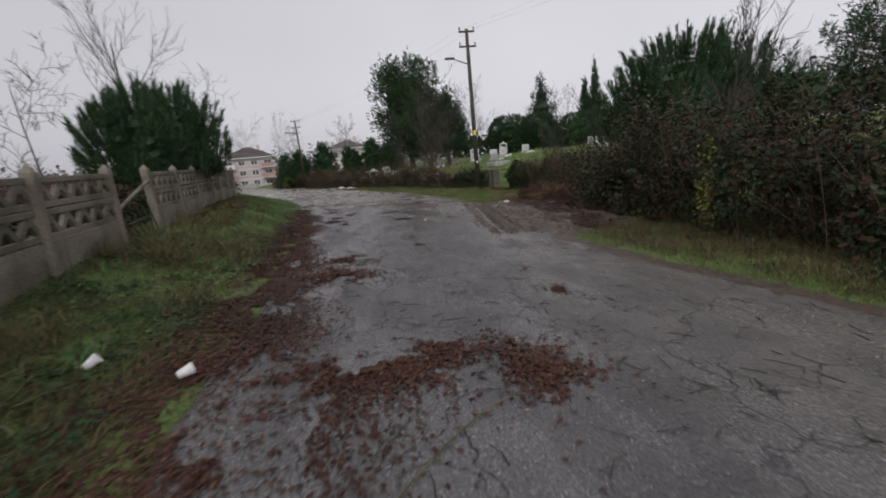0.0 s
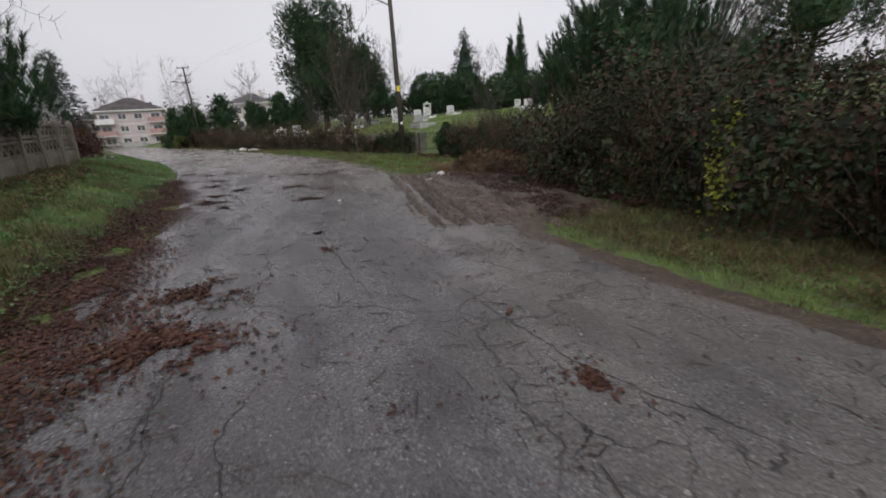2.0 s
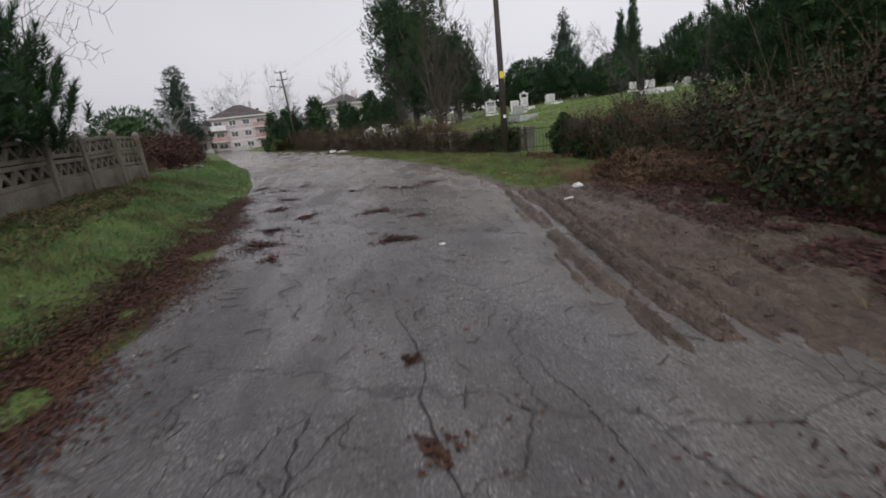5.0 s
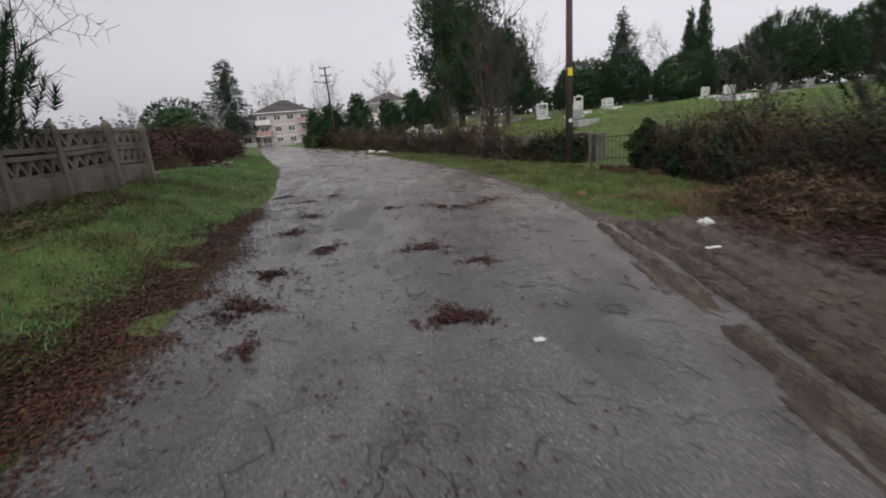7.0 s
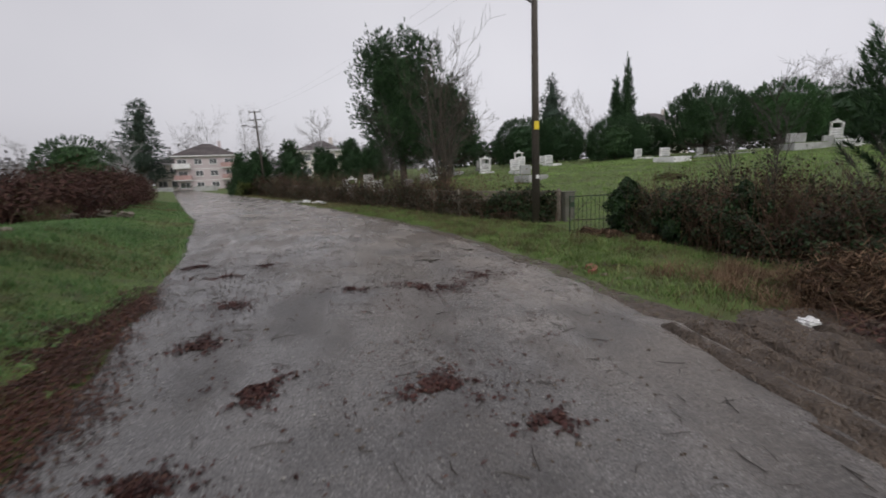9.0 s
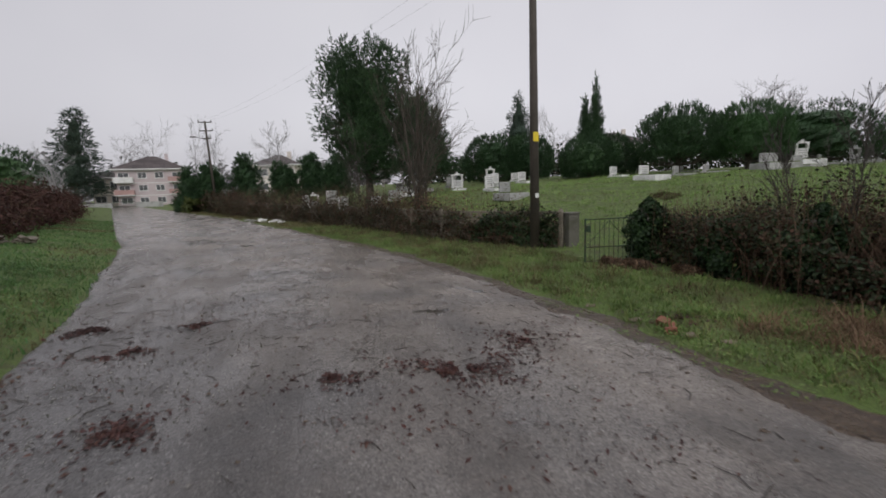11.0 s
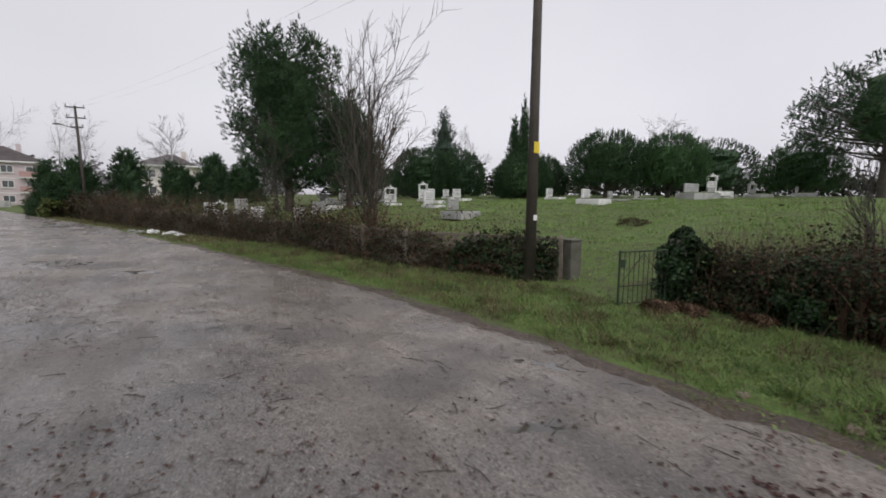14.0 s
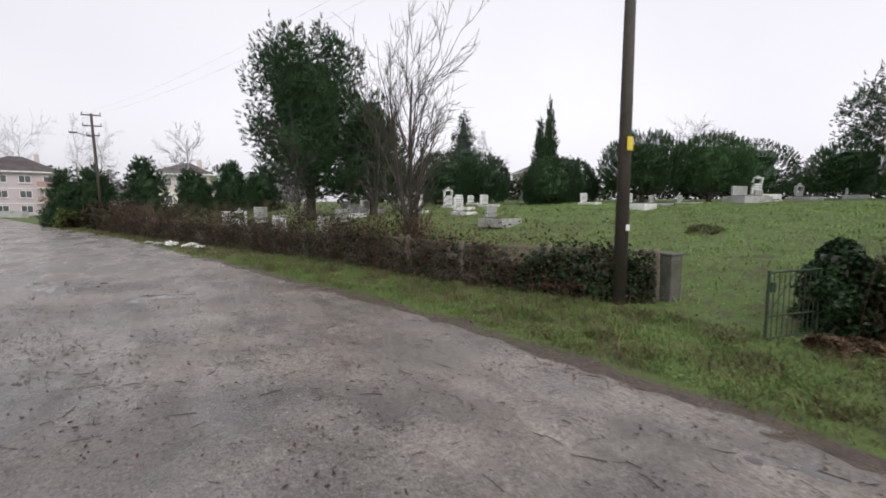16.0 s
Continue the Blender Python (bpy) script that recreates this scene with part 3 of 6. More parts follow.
LATTICE, SOLID, POST = lattice_panel(), solid_panel(), fence_post()
fence = thing("concrete_fence", 0, 0, 0, "weathered precast concrete fence with triangular lattice panels on a grassy bank", "fence")
stations = (-2.6, -0.6, 1.4, 3.4, 5.3, 7.28, 9.05, 10.85, 12.7, 14.45, 15.72, 17.3, 18.7)
rng = random.Random(4)
for i, y in enumerate(stations):
    x, z = fence_x(y), on(fence_x(y), y)
    p = new("post", POST)
    p.parent = fence
    p.matrix_basis = pose(x, y, z - 0.03, rng.uniform(-2, 2), rng.uniform(-3, 1.5), 97 + rng.uniform(-4, 4))
    if i + 1 == len(stations) or y == 7.28:
        continue
    y2 = stations[i + 1]
    x2, z2 = fence_x(y2), on(fence_x(y2), y2)
    a, b = Vector((x, y, z)), Vector((x2, y2, z2))
    d = b - a
    turn = math.degrees(math.atan2(d.y, d.x))
    tilt = -math.degrees(math.atan2(d.z, math.hypot(d.x, d.y)))
    for name, data, up in (("base_panel", SOLID, -0.05), ("lattice_panel", LATTICE, 0.42), ("lattice_panel", LATTICE, 0.775)):
        q = new(name, data)
        q.parent = fence
        q.matrix_basis = Matrix.Translation(a + Vector((0, 0, up + rng.uniform(-0.01, 0.01)))) @ pose(0, 0, 0, rng.uniform(-1.5, 1.5), tilt, turn) @ Matrix.Diagonal((d.length - 0.02, 1, 1, 1))
# the broken bay: a fallen rail and a bent wire grille
bm = bmesh.new()
za = on(fence_x(7.3), 7.3)
cyl(bm, (fence_x(7.35), 7.35, za + 0.55), (fence_x(9.0), 9.0, on(fence_x(9), 9) + 0.95), 0.03, 0.03, 6)
part("broken_rail", bm, CONCRETE, fence, "fallen concrete rail")
bm = bmesh.new()
for k in range(6):
    y = 7.55 + 0.22 * k
    cyl(bm, (fence_x(y) + 0.12, y, on(fence_x(y), y) - 0.02), (fence_x(y) + 0.02 * k, y - 0.18, on(fence_x(y), y) + 0.5), 0.014, 0.012, 5)
cyl(bm, (fence_x(7.5) + 0.08, 7.45, on(fence_x(7.5), 7.5) + 0.3), (fence_x(8.8) + 0.08, 8.6, on(fence_x(8.8), 8.8) + 0.32), 0.014, 0.014, 5)
part("bent_grille", bm, GREEN_IRON, fence, "bent rusty iron grille leaning in the gap")


# ---- trees ----
def crown_points(rng, n, r_of, lump, seed, inner=0.55):
    """Points and outward ways in a lumpy crown. r_of(h): radius at relative height 0..1."""
    h = rng.uniform(0, 1, n * 3)
    keep = rng.uniform(0, 1, n * 3) < np.maximum(r_of(h), 0.08) / max(r_of(np.linspace(0, 1, 50)).max(), 1e-6)
    h = h[keep][:n]
    an = rng.uniform(0, 2 * math.pi, len(h))
    l = 1 + lump * (np.sin(3 * an + 7 * h + seed) * 0.5 + np.sin(5 * an - 11 * h + 2 * seed) * 0.4 + np.sin(17 * h + 2 * an + seed) * 0.35)
    k = rng.uniform(inner ** 2, 1, len(h)) ** 0.5
    return h, an, r_of(h) * l * k, k


def pine(x, y, height, bottom, r_of, label, n=900, count=26, shoot=0.35, needle=0.13, width=0.008, lump=0.2, seed=1, upward=0.8, trunk=0.13,
         material=None, name="pine_tree", lean=(0, 0), limbs=40, category="tree", sink=0.15, clumps=0, inner=0.3, core=0.58):
    rng = np.random.default_rng(seed)
    z = on(x, y)
    tree = thing(name, x, y, z - sink, label, category)
    tall = height - bottom
    h, an, r, k = crown_points(rng, n, r_of, lump, seed, inner)
    p = np.stack([r * np.cos(an) + lean[0] * h, r * np.sin(an) + lean[1] * h, bottom + tall * h + rng.normal(0, 0.02 * tall, len(h))], 1)
    way = np.stack([np.cos(an), np.sin(an), np.zeros(len(h))], 1) * (1 - 0.75 * h[:, None] ** 2) * k[:, None] + rng.normal(0, 0.28 if upward < 1 else 0.16, (len(h), 3))
    way[:, 2] += upward
    if clumps:
        # foliage gathers in rounded pads with gaps between
        hc, ac, rc, _ = crown_points(rng, clumps, r_of, lump, seed, 0.5)
        centre = np.stack([rc * np.cos(ac) + lean[0] * hc, rc * np.sin(ac) + lean[1] * hc, bottom + tall * hc], 1)
        pick = rng.integers(0, len(hc), len(h))
        off = rng.normal(0, 1, (len(h), 3))
        off /= np.linalg.norm(off, axis=1, keepdims=True)
        span = (0.075 * tall + 0.035 * r_of(np.array([0.4]))[0]) * rng.uniform(0.3, 1.0, (len(h), 1)) * rng.uniform(0.7, 1.3, len(hc))[pick][:, None]
        p = centre[pick] + off * span * np.array([[0.85, 0.85, 1.0]])
        way = off + np.array([[0, 0, upward]]) + rng.normal(0, 0.2, (len(h), 3))
        r = np.hypot(p[:, 0], p[:, 1])
    way /= np.linalg.norm(way, axis=1, keepdims=True)
    v, f = shoots(rng, p, way, shoot * rng.uniform(0.6, 1.3, len(h)), needle, width, count)
    # solid lumpy hull added for the dense inner needles, closing sky gaps
    ch, ca = np.meshgrid(np.linspace(0.04, 0.94, 13), np.arange(18) * 2 * math.pi / 18, indexing="ij")
    cl = core * (1 + lump * (np.sin(3 * ca + 7 * ch + seed) * 0.5 + np.sin(5 * ca - 11 * ch + 2 * seed) * 0.4)) * (1 + 0.22 * rng.uniform(-1, 1, ch.shape))
    cr_ = np.where((ch < 0.05) | (ch > 0.93), 0.02, r_of(ch) * cl)
    cv = np.stack([cr_ * np.cos(ca) + lean[0] * ch, cr_ * np.sin(ca) + lean[1] * ch, bottom + tall * (0.5 + (ch - 0.5) * 0.9)], 2).reshape(-1, 3)
    i, j = [q.ravel() for q in np.meshgrid(np.arange(12), np.arange(18), indexing="ij")]
    a, b = i * 18 + j, i * 18 + (j + 1) % 18
    cf = np.concatenate([np.stack([a, b, b + 18], 1), np.stack([a, b + 18, a + 18], 1)])
    v, f = joined([(v, f), (cv, cf)])
    mesh_object("crown", v, f, material or PINE, tree)
    seg = []
    for i in range(6):
        a, b = i / 6, (i + 1) / 6
        top = height * 0.93
        seg.append(((lean[0] * a, lean[1] * a, top * a), (lean[0] * b + 0.03 * math.sin(i * 2.1), lean[1] * b, top * b), trunk * (1 - 0.85 * a), trunk * (1 - 0.85 * b)))
    mesh_object("trunk", *tubes(seg, 9), BARK, tree, True)
    pick = rng.choice(len(h), min(limbs, len(h)), False)
    seg = []
    for i in pick:
        e = p[i]
        s = np.array([lean[0] * h[i], lean[1] * h[i], max(bottom * 0.8, min(e[2] - 0.35 * r[i], height * 0.9))])
        m = (s + e) / 2 + np.array([0, 0, -0.06 * r[i]])
        seg += [(s, m, trunk * 0.32, trunk * 0.2), (m, e, trunk * 0.2, trunk * 0.06)]
    tagged(mesh_object("limbwork", *tubes(seg, 5), BARK, tree), kind="stuff")
    return tree


def dome(r):
    """A rounded crown: widest low down."""
    return lambda h: r * np.sqrt(np.clip(1 - ((h - 0.38) / 0.64) ** 2, 0.01, 1))


def cone(r, tip=0.04):
    return lambda h: r * (tip + (1 - tip) * (1 - h)) * np.clip(h * 8 + 0.35, 0, 1)


def tiered(r, tiers):
    return lambda h: r * (1.02 - h) * (0.55 + 0.45 * np.abs(np.sin(h * math.pi * tiers)))


def bare_tree(x, y, height, label, seed=1, trunk=0.06, levels=4, spread=0.6, material=None, low=0.35, kids=5, name="bare_tree", lean=(0, 0), sides=3, sink=0.12, thin=1.0, stems=()):
    rng = np.random.default_rng(seed)
    tree = thing(name, x, y, on(x, y) - sink, label, "tree")
    trunk_seg, seg = [], []

    def grow(p, d, length, r, level):
        bits = 4 if level == 0 else 3
        here, way = np.array(p, float), np.array(d, float)
        for i in range(bits):
            way = way + rng.normal(0, 0.04 if level == 0 else 0.10, 3) + np.array([0, 0, 0.05])
            way /= np.linalg.norm(way)
            nxt = here + way * length / bits
            r2 = r * (1 - 0.72 * (i + 1) / bits) + 0.002
            r1 = r * (1 - 0.72 * i / bits) + 0.002
            (trunk_seg if level == 0 else seg).append((here, nxt, r1, r2))
            frac = (i + 1) / bits
            if level < levels - 1 and (level > 0 or frac > low):
                for _ in range(kids if level == 0 else rng.integers(1, 4)):
                    an = rng.uniform(0, 2 * math.pi)
                    side = np.cross(way, [math.cos(an), math.sin(an), 0.2])
                    side /= np.linalg.norm(side)
                    nd = way * (1 - spread * 0.5) + side * spread * rng.uniform(0.6, 1.2)
                    nd /= np.linalg.norm(nd)
                    base = here + (nxt - here) * rng.uniform(0.2, 1)
                    grow(base, nd, length * rng.uniform(0.32, 0.55), max(r2 * 0.55, 0.004 * thin), level + 1)
            here = nxt

    grow((0, 0, 0), (lean[0], lean[1], 1), height * 0.85, trunk, 0)
    for ax, ay, share in stems:
        grow((0.06 * ax, 0.06 * ay, 0), (ax, ay, 1), height * 0.85 * share, trunk * share, 0)
    mesh_object("trunk", *tubes(trunk_seg, 8), material or PALE_BARK, tree, True)
    tagged(mesh_object("branchwork", *tubes(seg, sides), material or PALE_BARK, tree), kind="stuff")
    return tree


YOUNG = dict(n=800, count=95, shoot=0.42, needle=0.16, width=0.007, upward=2.0)
pine(-5.5, 13.7, 3.35, 0.95, dome(1.78), "bushy young pine with upright shoots behind the concrete fence", seed=3, material=PINE, trunk=0.13, lump=0.16, **YOUNG)
pine(12.1, 14.8, 4.35, 0.4, dome(3.15), "broad bushy pine with upright shoots behind the bramble hedge", seed=5, trunk=0.2, lump=0.16, n=1500, count=80, shoot=0.6, needle=0.17, width=0.010, upward=1.5)
big = dict(count=28, shoot=0.30, needle=0.15, width=0.0135)
pine(5.3, 46.0, 10.8, 2.0, lambda h: 3.3 * np.clip(1 - np.abs((h - 0.56) / 0.60) ** 2.8, 0.02, 1) ** 0.5, "tall dark pine with a dense rounded crown among graves", core=0.5, n=7200, clumps=400, seed=7, lump=0.16, trunk=0.32, upward=0.8, name="big_pine", limbs=80, **big)
pine(9.0, 45.0, 7.6, 1.5, lambda h: 2.7 * np.sqrt(np.clip(1.02 - h, 0.01, 1)), "dark pine leaning on the tall pine's side", n=4200, clumps=200, seed=8, lump=0.24, trunk=0.2, upward=0.8, name="side_pine", **big)
pine(27.4, 63.4, 11.2, 0.8, tiered(4.2, 5), "tall conical cedar at the back of the graveyard", n=2400, seed=9, lump=0.2, trunk=0.3, upward=0.1, material=CEDAR, name="cedar", core=0.5, **big)
pine(17.8, 51.0, 4.4, 0.2, dome(2.7), "rounded dark conifer among graves", n=2400, inner=0.8, seed=10, lump=0.07, upward=1.0, name="round_conifer", **big)
pine(21.0, 50.0, 4.2, 0.2, dome(2.4), "rounded dark conifer among graves", n=2200, inner=0.8, seed=11, lump=0.08, upward=1.0, name="round_conifer", **big)
pine(27.9, 49.0, 9.2, 0.2, cone(1.15), "slender dark cypress pointing above the conifers", n=1500, seed=12, lump=0.2, upward=1.0, name="cypress", count=24, shoot=0.4, needle=0.15, width=0.018)
pine(26.4, 48.6, 7.4, 0.2, cone(1.0), "slender dark cypress pointing above the conifers", n=1300, seed=13, lump=0.2, upward=1.0, name="cypress", count=24, shoot=0.4, needle=0.15, width=0.018)
pine(22.3, 42.6, 3.3, 0.1, dome(2.2), "rounded bright conifer bush on the lawn", n=2200, inner=0.8, seed=14, lump=0.06, upward=1.1, name="round_conifer", count=26, shoot=0.28, needle=0.13, width=0.0125)
pine(25.6, 44.5, 3.6, 0.1, dome(2.5), "rounded dark conifer bush on the lawn", n=2200, inner=0.8, seed=15, lump=0.07, upward=1.1, name="round_conifer", count=26, shoot=0.28, needle=0.13, width=0.0125)
pine(27.0, 38.4, 4.8, 0.9, dome(2.9), "bushy pine with upright shoots behind the white graves", n=1900, seed=16, lump=0.09, upward=1.8, inner=0.65, trunk=0.2, count=34, shoot=0.45, needle=0.14, width=0.0125)
pine(30.4, 35.6, 4.5, 0.9, dome(2.7), "bushy bright pine with upright shoots behind the tombs", n=1900, seed=17, lump=0.09, upward=1.8, inner=0.65, trunk=0.2, count=34, shoot=0.45, needle=0.14, width=0.0125, material=PINE_BRIGHT)
pine(48.5, 42.5, 5.8, 0.4, dome(5.0), "broad dark pine at the back of the lawn", n=2400, inner=0.8, seed=18, lump=0.08, upward=1.0, trunk=0.25, **big)
pine(45.5, 33.0, 4.6, 0.5, dome(3.0), "bushy pine with upright shoots on the lawn", n=1900, seed=19, lump=0.09, upward=1.8, inner=0.65, trunk=0.2, count=30, shoot=0.45, needle=0.14, width=0.013, material=PINE_BRIGHT)
pine(40.6, 26.6, 9.3, 3.4, dome(5.4), "umbrella pine with a spreading dark crown", core=0.3, n=4400, clumps=300, seed=20, lump=0.14, upward=0.6, trunk=0.3, name="umbrella_pine", limbs=70, **big)
pine(40.0, 17.0, 4.4, 0.5, dome(3.2), "bushy dark pine behind the hedge", n=1400, inner=0.8, seed=41, lump=0.1, upward=1.0, trunk=0.2, **big)
pine(33.0, 13.0, 4.8, 0.3, dome(3.6), "bushy dark pine behind the hedge", n=1400, inner=0.8, seed=42, lump=0.1, upward=1.0, trunk=0.2, **big)
for i, (x, y, tall, r) in enumerate(((-4.9, 63.5, 5.3, 1.9), (-8.2, 61.0, 4.7, 1.8), (-9.6, 60.5, 4.2, 1.5), (-1.2, 62.0, 4.0, 1.6), (1.6, 61.0, 4.3, 1.7), (3.9, 58.0, 3.8, 1.5))):
    pine(x, y, tall, 0.3, lambda h, r=r: r * np.sqrt(np.clip(1.03 - h, 0.02, 1)), "young conical pine on the roadside bank", n=1300, clumps=120, seed=21 + i, lump=0.25, upward=0.9, trunk=0.12, count=24, shoot=0.34, needle=0.2, width=0.019, name="young_pine")
pine(-38.0, 109.0, 17.4, 2.0, lambda h: 5.4 * np.clip(1.03 - h, 0, 1) ** 0.62 * (0.5 + 0.5 * np.abs(np.sin(h * math.pi * 6))), "tall leaning conifer with layered branches", n=2400, seed=30, lump=0.25, upward=0.05, trunk=0.4, count=18, shoot=0.8, needle=0.3, width=0.035, material=CEDAR, name="layered_conifer", lean=(1.6, 0), core=0.4)
pine(-38.8, 90.0, 8.6, 0.2, dome(5.8), "broad dark rounded tree beyond the scrub", n=2200, inner=0.8, seed=31, lump=0.06, upward=0.8, trunk=0.35, count=20, shoot=0.4, needle=0.25, width=0.03, name="round_tree")

# bare trees
bare_tree(4.85, 30.0, 6.6, "bare young tree with two dark stems behind the wall", seed=31, trunk=0.09, kids=3, spread=0.5, low=0.2, levels=4, thin=1.1, sides=4, material=BARK, stems=((-0.13, 0.0, 0.92), (0.16, 0.1, 0.7)))
bare_tree(-6.6, 15.2, 6.0, "bare tree with fine twigs behind the pine", seed=5, trunk=0.06, kids=3, spread=0.42, low=0.2, thin=0.7, material=BARK)
bare_tree(-6.3, 10.4, 3.6, "bare tree reaching over the concrete fence", seed=8, trunk=0.024, material=BARK, kids=2, spread=0.9, low=0.25)
bare_tree(-6.9, 17.5, 4.6, "bare tree reaching over the concrete fence", seed=11, trunk=0.03, material=BARK, kids=3, spread=1.0, low=0.25, lean=(0.25, 0))
bare_tree(9.0, 9.5, 4.2, "bare shrub with long thin stems above the brambles", seed=12, trunk=0.03, kids=4, spread=0.45, low=0.0)
bare_tree(8.9, 6.2, 4.2, "bare shrub with long thin stems above the brambles", seed=13, trunk=0.03, kids=4, spread=0.45, low=0.0)
bare_tree(8.1, 17.3, 2.5, "bare sapling in the hedge", seed=14, trunk=0.014, kids=3, spread=0.34, low=0.1, thin=0.5)
bare_tree(8.3, 18.3, 2.3, "bare sapling in the hedge", seed=15, trunk=0.014, kids=3, spread=0.34, low=0.1, thin=0.5)
bare_tree(8.8, 15.9, 2.5, "bare sapling in the hedge", seed=16, trunk=0.014, kids=3, spread=0.34, low=0.1, thin=0.5)
bare_tree(8.5, 43.0, 6.5, "bare tree beside the tall pine", seed=17, trunk=0.08, kids=5, spread=0.6, low=0.2, thin=2)
bare_tree(4.2, 44.0, 5.0, "reddish bare shrub before the tall pine", seed=18, trunk=0.05, kids=5, spread=0.6, low=0.1, thin=2)
# distant trees look misty through their pale bark colour alone
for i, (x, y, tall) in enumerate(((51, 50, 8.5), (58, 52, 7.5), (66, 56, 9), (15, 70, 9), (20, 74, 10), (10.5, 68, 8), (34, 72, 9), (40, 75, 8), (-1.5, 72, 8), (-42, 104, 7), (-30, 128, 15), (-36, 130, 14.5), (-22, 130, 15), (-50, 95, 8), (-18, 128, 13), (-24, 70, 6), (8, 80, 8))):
    bare_tree(x, y, tall, "distant leafless tree, its bark colour paled for haze", seed=50 + i, trunk=0.14, kids=4, spread=0.62, low=0.22, levels=4, material=HAZED_BARK, thin=4, sides=3, name="misty_tree")


# ---- hedges and scrub ----
def along(points, t):
    p = np.array(points, float)
    d = np.r_[0, np.cumsum(np.linalg.norm(np.diff(p[:, :2], axis=0), axis=1))]
    return np.stack([np.interp(np.asarray(t) * d[-1], d, p[:, k]) for k in range(p.shape[1])], -1), d[-1]


def scrub(name, points, label, n, size, materials, seed=1, stems=200, stem_up=0.4, category="hedge", lump=0.3, long=1.5):
    """A hedge along a line of x, y, half depth, height. materials: (material, share)."""
    rng = np.random.default_rng(seed)
    x, y = points[0][:2]
    ob = thing(name, 0, 0, 0, label, category)
    for material, share in materials:
        m = int(n * share)
        t = rng.uniform(0, 1, m)
        q, length = along(points, t)
        e, _ = along(points, np.minimum(t + 0.005, 1.0))
        s, _ = along(points, np.maximum(t - 0.005, 0.0))
        dr = (e - s)[:, :2]
        dr /= np.maximum(np.linalg.norm(dr, axis=1, keepdims=True), 1e-9)
        side = np.stack([-dr[:, 1], dr[:, 0]], 1)
        an = rng.uniform(0.0, math.pi, m)
        k = rng.uniform(0.3, 1, m) ** 0.5 * np.where(rng.uniform(0, 1, m) < 0.10, rng.uniform(1.0, 1.22, m), 1)
        l = 1 + lump * (vnoise(t * length, an * 2.0, 1.3, seed) + 0.6 * vnoise(t * length, an * 3, 3.6, seed + 3))
        across = np.cos(an) * np.abs(np.cos(an)) ** -0.35 * q[:, 2] * k * l
        up = np.sin(an) ** 0.75 * q[:, 3] * k * l
        px, py = q[:, 0] + side[:, 0] * across, q[:, 1] + side[:, 1] * across
        c = np.stack([px, py, lie(px, py) + np.maximum(up, 0.02)], 1)
        nrm = np.stack([side[:, 0] * np.cos(an), side[:, 1] * np.cos(an), np.sin(an) + 0.4], 1)
        v, f = leaves(rng, c, size * rng.uniform(0.6, 1.4, m), nrm, long)
        mesh_object("foliage", v, f, material, ob)
    seg = []
    for i in range(stems):
        q, _ = along(points, rng.uniform(0, 1))
        px, py = q[0] + rng.normal(0, 0.4) * q[2], q[1] + rng.normal(0, 0.4) * q[2]
        a = np.array([px, py, on(px, py) - 0.05])
        an, tall = rng.uniform(0, 2 * math.pi), q[3] * rng.uniform(0.5, 1.0 + stem_up)
        out = np.array([math.cos(an), math.sin(an), 0]) * q[2] * rng.uniform(0.2, 0.9)
        last = a
        for j in range(1, 6):
            u = j / 5
            b = a + out * u ** 1.3 + np.array([0, 0, tall * (1.25 * u - 0.30 * u * u)])
            seg.append((last, b, 0.006 * (1.1 - u) + 0.002, 0.006 * (1.0 - u) + 0.002))
            last = b
    tagged(mesh_object("stemwork", *tubes(seg, 3), DRY_STEM, ob), kind="stuff")
    return ob


scrub("bramble_hedge", ((8.6, -6.0, 1.8, 1.6), (7.9, 1.0, 1.7, 1.65), (7.5, 5.0, 1.6, 1.9), (7.3, 8.0, 1.6, 2.2), (7.6, 11.0, 1.5, 1.9), (8.2, 13.5, 1.3, 1.3)),
      "dense overgrown bramble hedge with dark leaves and russet stems", 74000, 0.063, ((BRAMBLE, 0.62), (RUSSET, 0.26), (IVY, 0.12)), 2, 1500, 0.5, lump=0.58)
scrub("bramble_hedge", ((8.5, 13.6, 1.0, 1.25), (8.1, 15.2, 0.95, 1.1), (7.9, 16.4, 0.85, 1.05), (7.7, 17.6, 0.8, 1.3), (7.75, 18.2, 0.75, 1.0), (7.7, 18.9, 0.7, 1.15), (7.8, 19.6, 0.6, 0.95), (7.7, 20.5, 0.45, 1.0)),
      "low russet bramble hedge beside the gate with bare stems", 31000, 0.042, ((BRAMBLE, 0.60), (RUSSET, 0.30), (IVY, 0.10)), 4, 1900, 0.5, lump=0.75)
scrub("bare_shrub", ((8.7, 14.0, 0.8, 1.0), (8.2, 16.5, 0.8, 1.1), (7.9, 18.3, 0.7, 1.2), (7.7, 20.2, 0.45, 1.0)), "thin bare stems with withered leaves above the brambles", 3000, 0.035, ((RUSSET, 0.6), (OLIVE, 0.4)), 44, 700, 0.8, "shrub", lump=1.0)
scrub("yellowing_creeper", ((5.8, 6.75, 0.10, 1.9), (5.7, 6.35, 0.08, 1.5)), "yellow-green creeper hanging in the brambles", 260, 0.05, ((YELLOW_LEAF, 1.0),), 6, 6, 0.0, "plant")
scrub("dry_brush_heap", ((5.3, 13.9, 0.7, 0.25), (6.3, 14.1, 1.0, 0.62), (7.2, 13.4, 1.0, 0.62), (7.3, 12.0, 0.8, 0.4)), "heap of dry brown grass and cut brushwood beside the mud", 46000, 0.013, ((STRAW, 0.45), (RUSSET, 0.55)), 7, 900, 0.15, "brushwood", long=12)
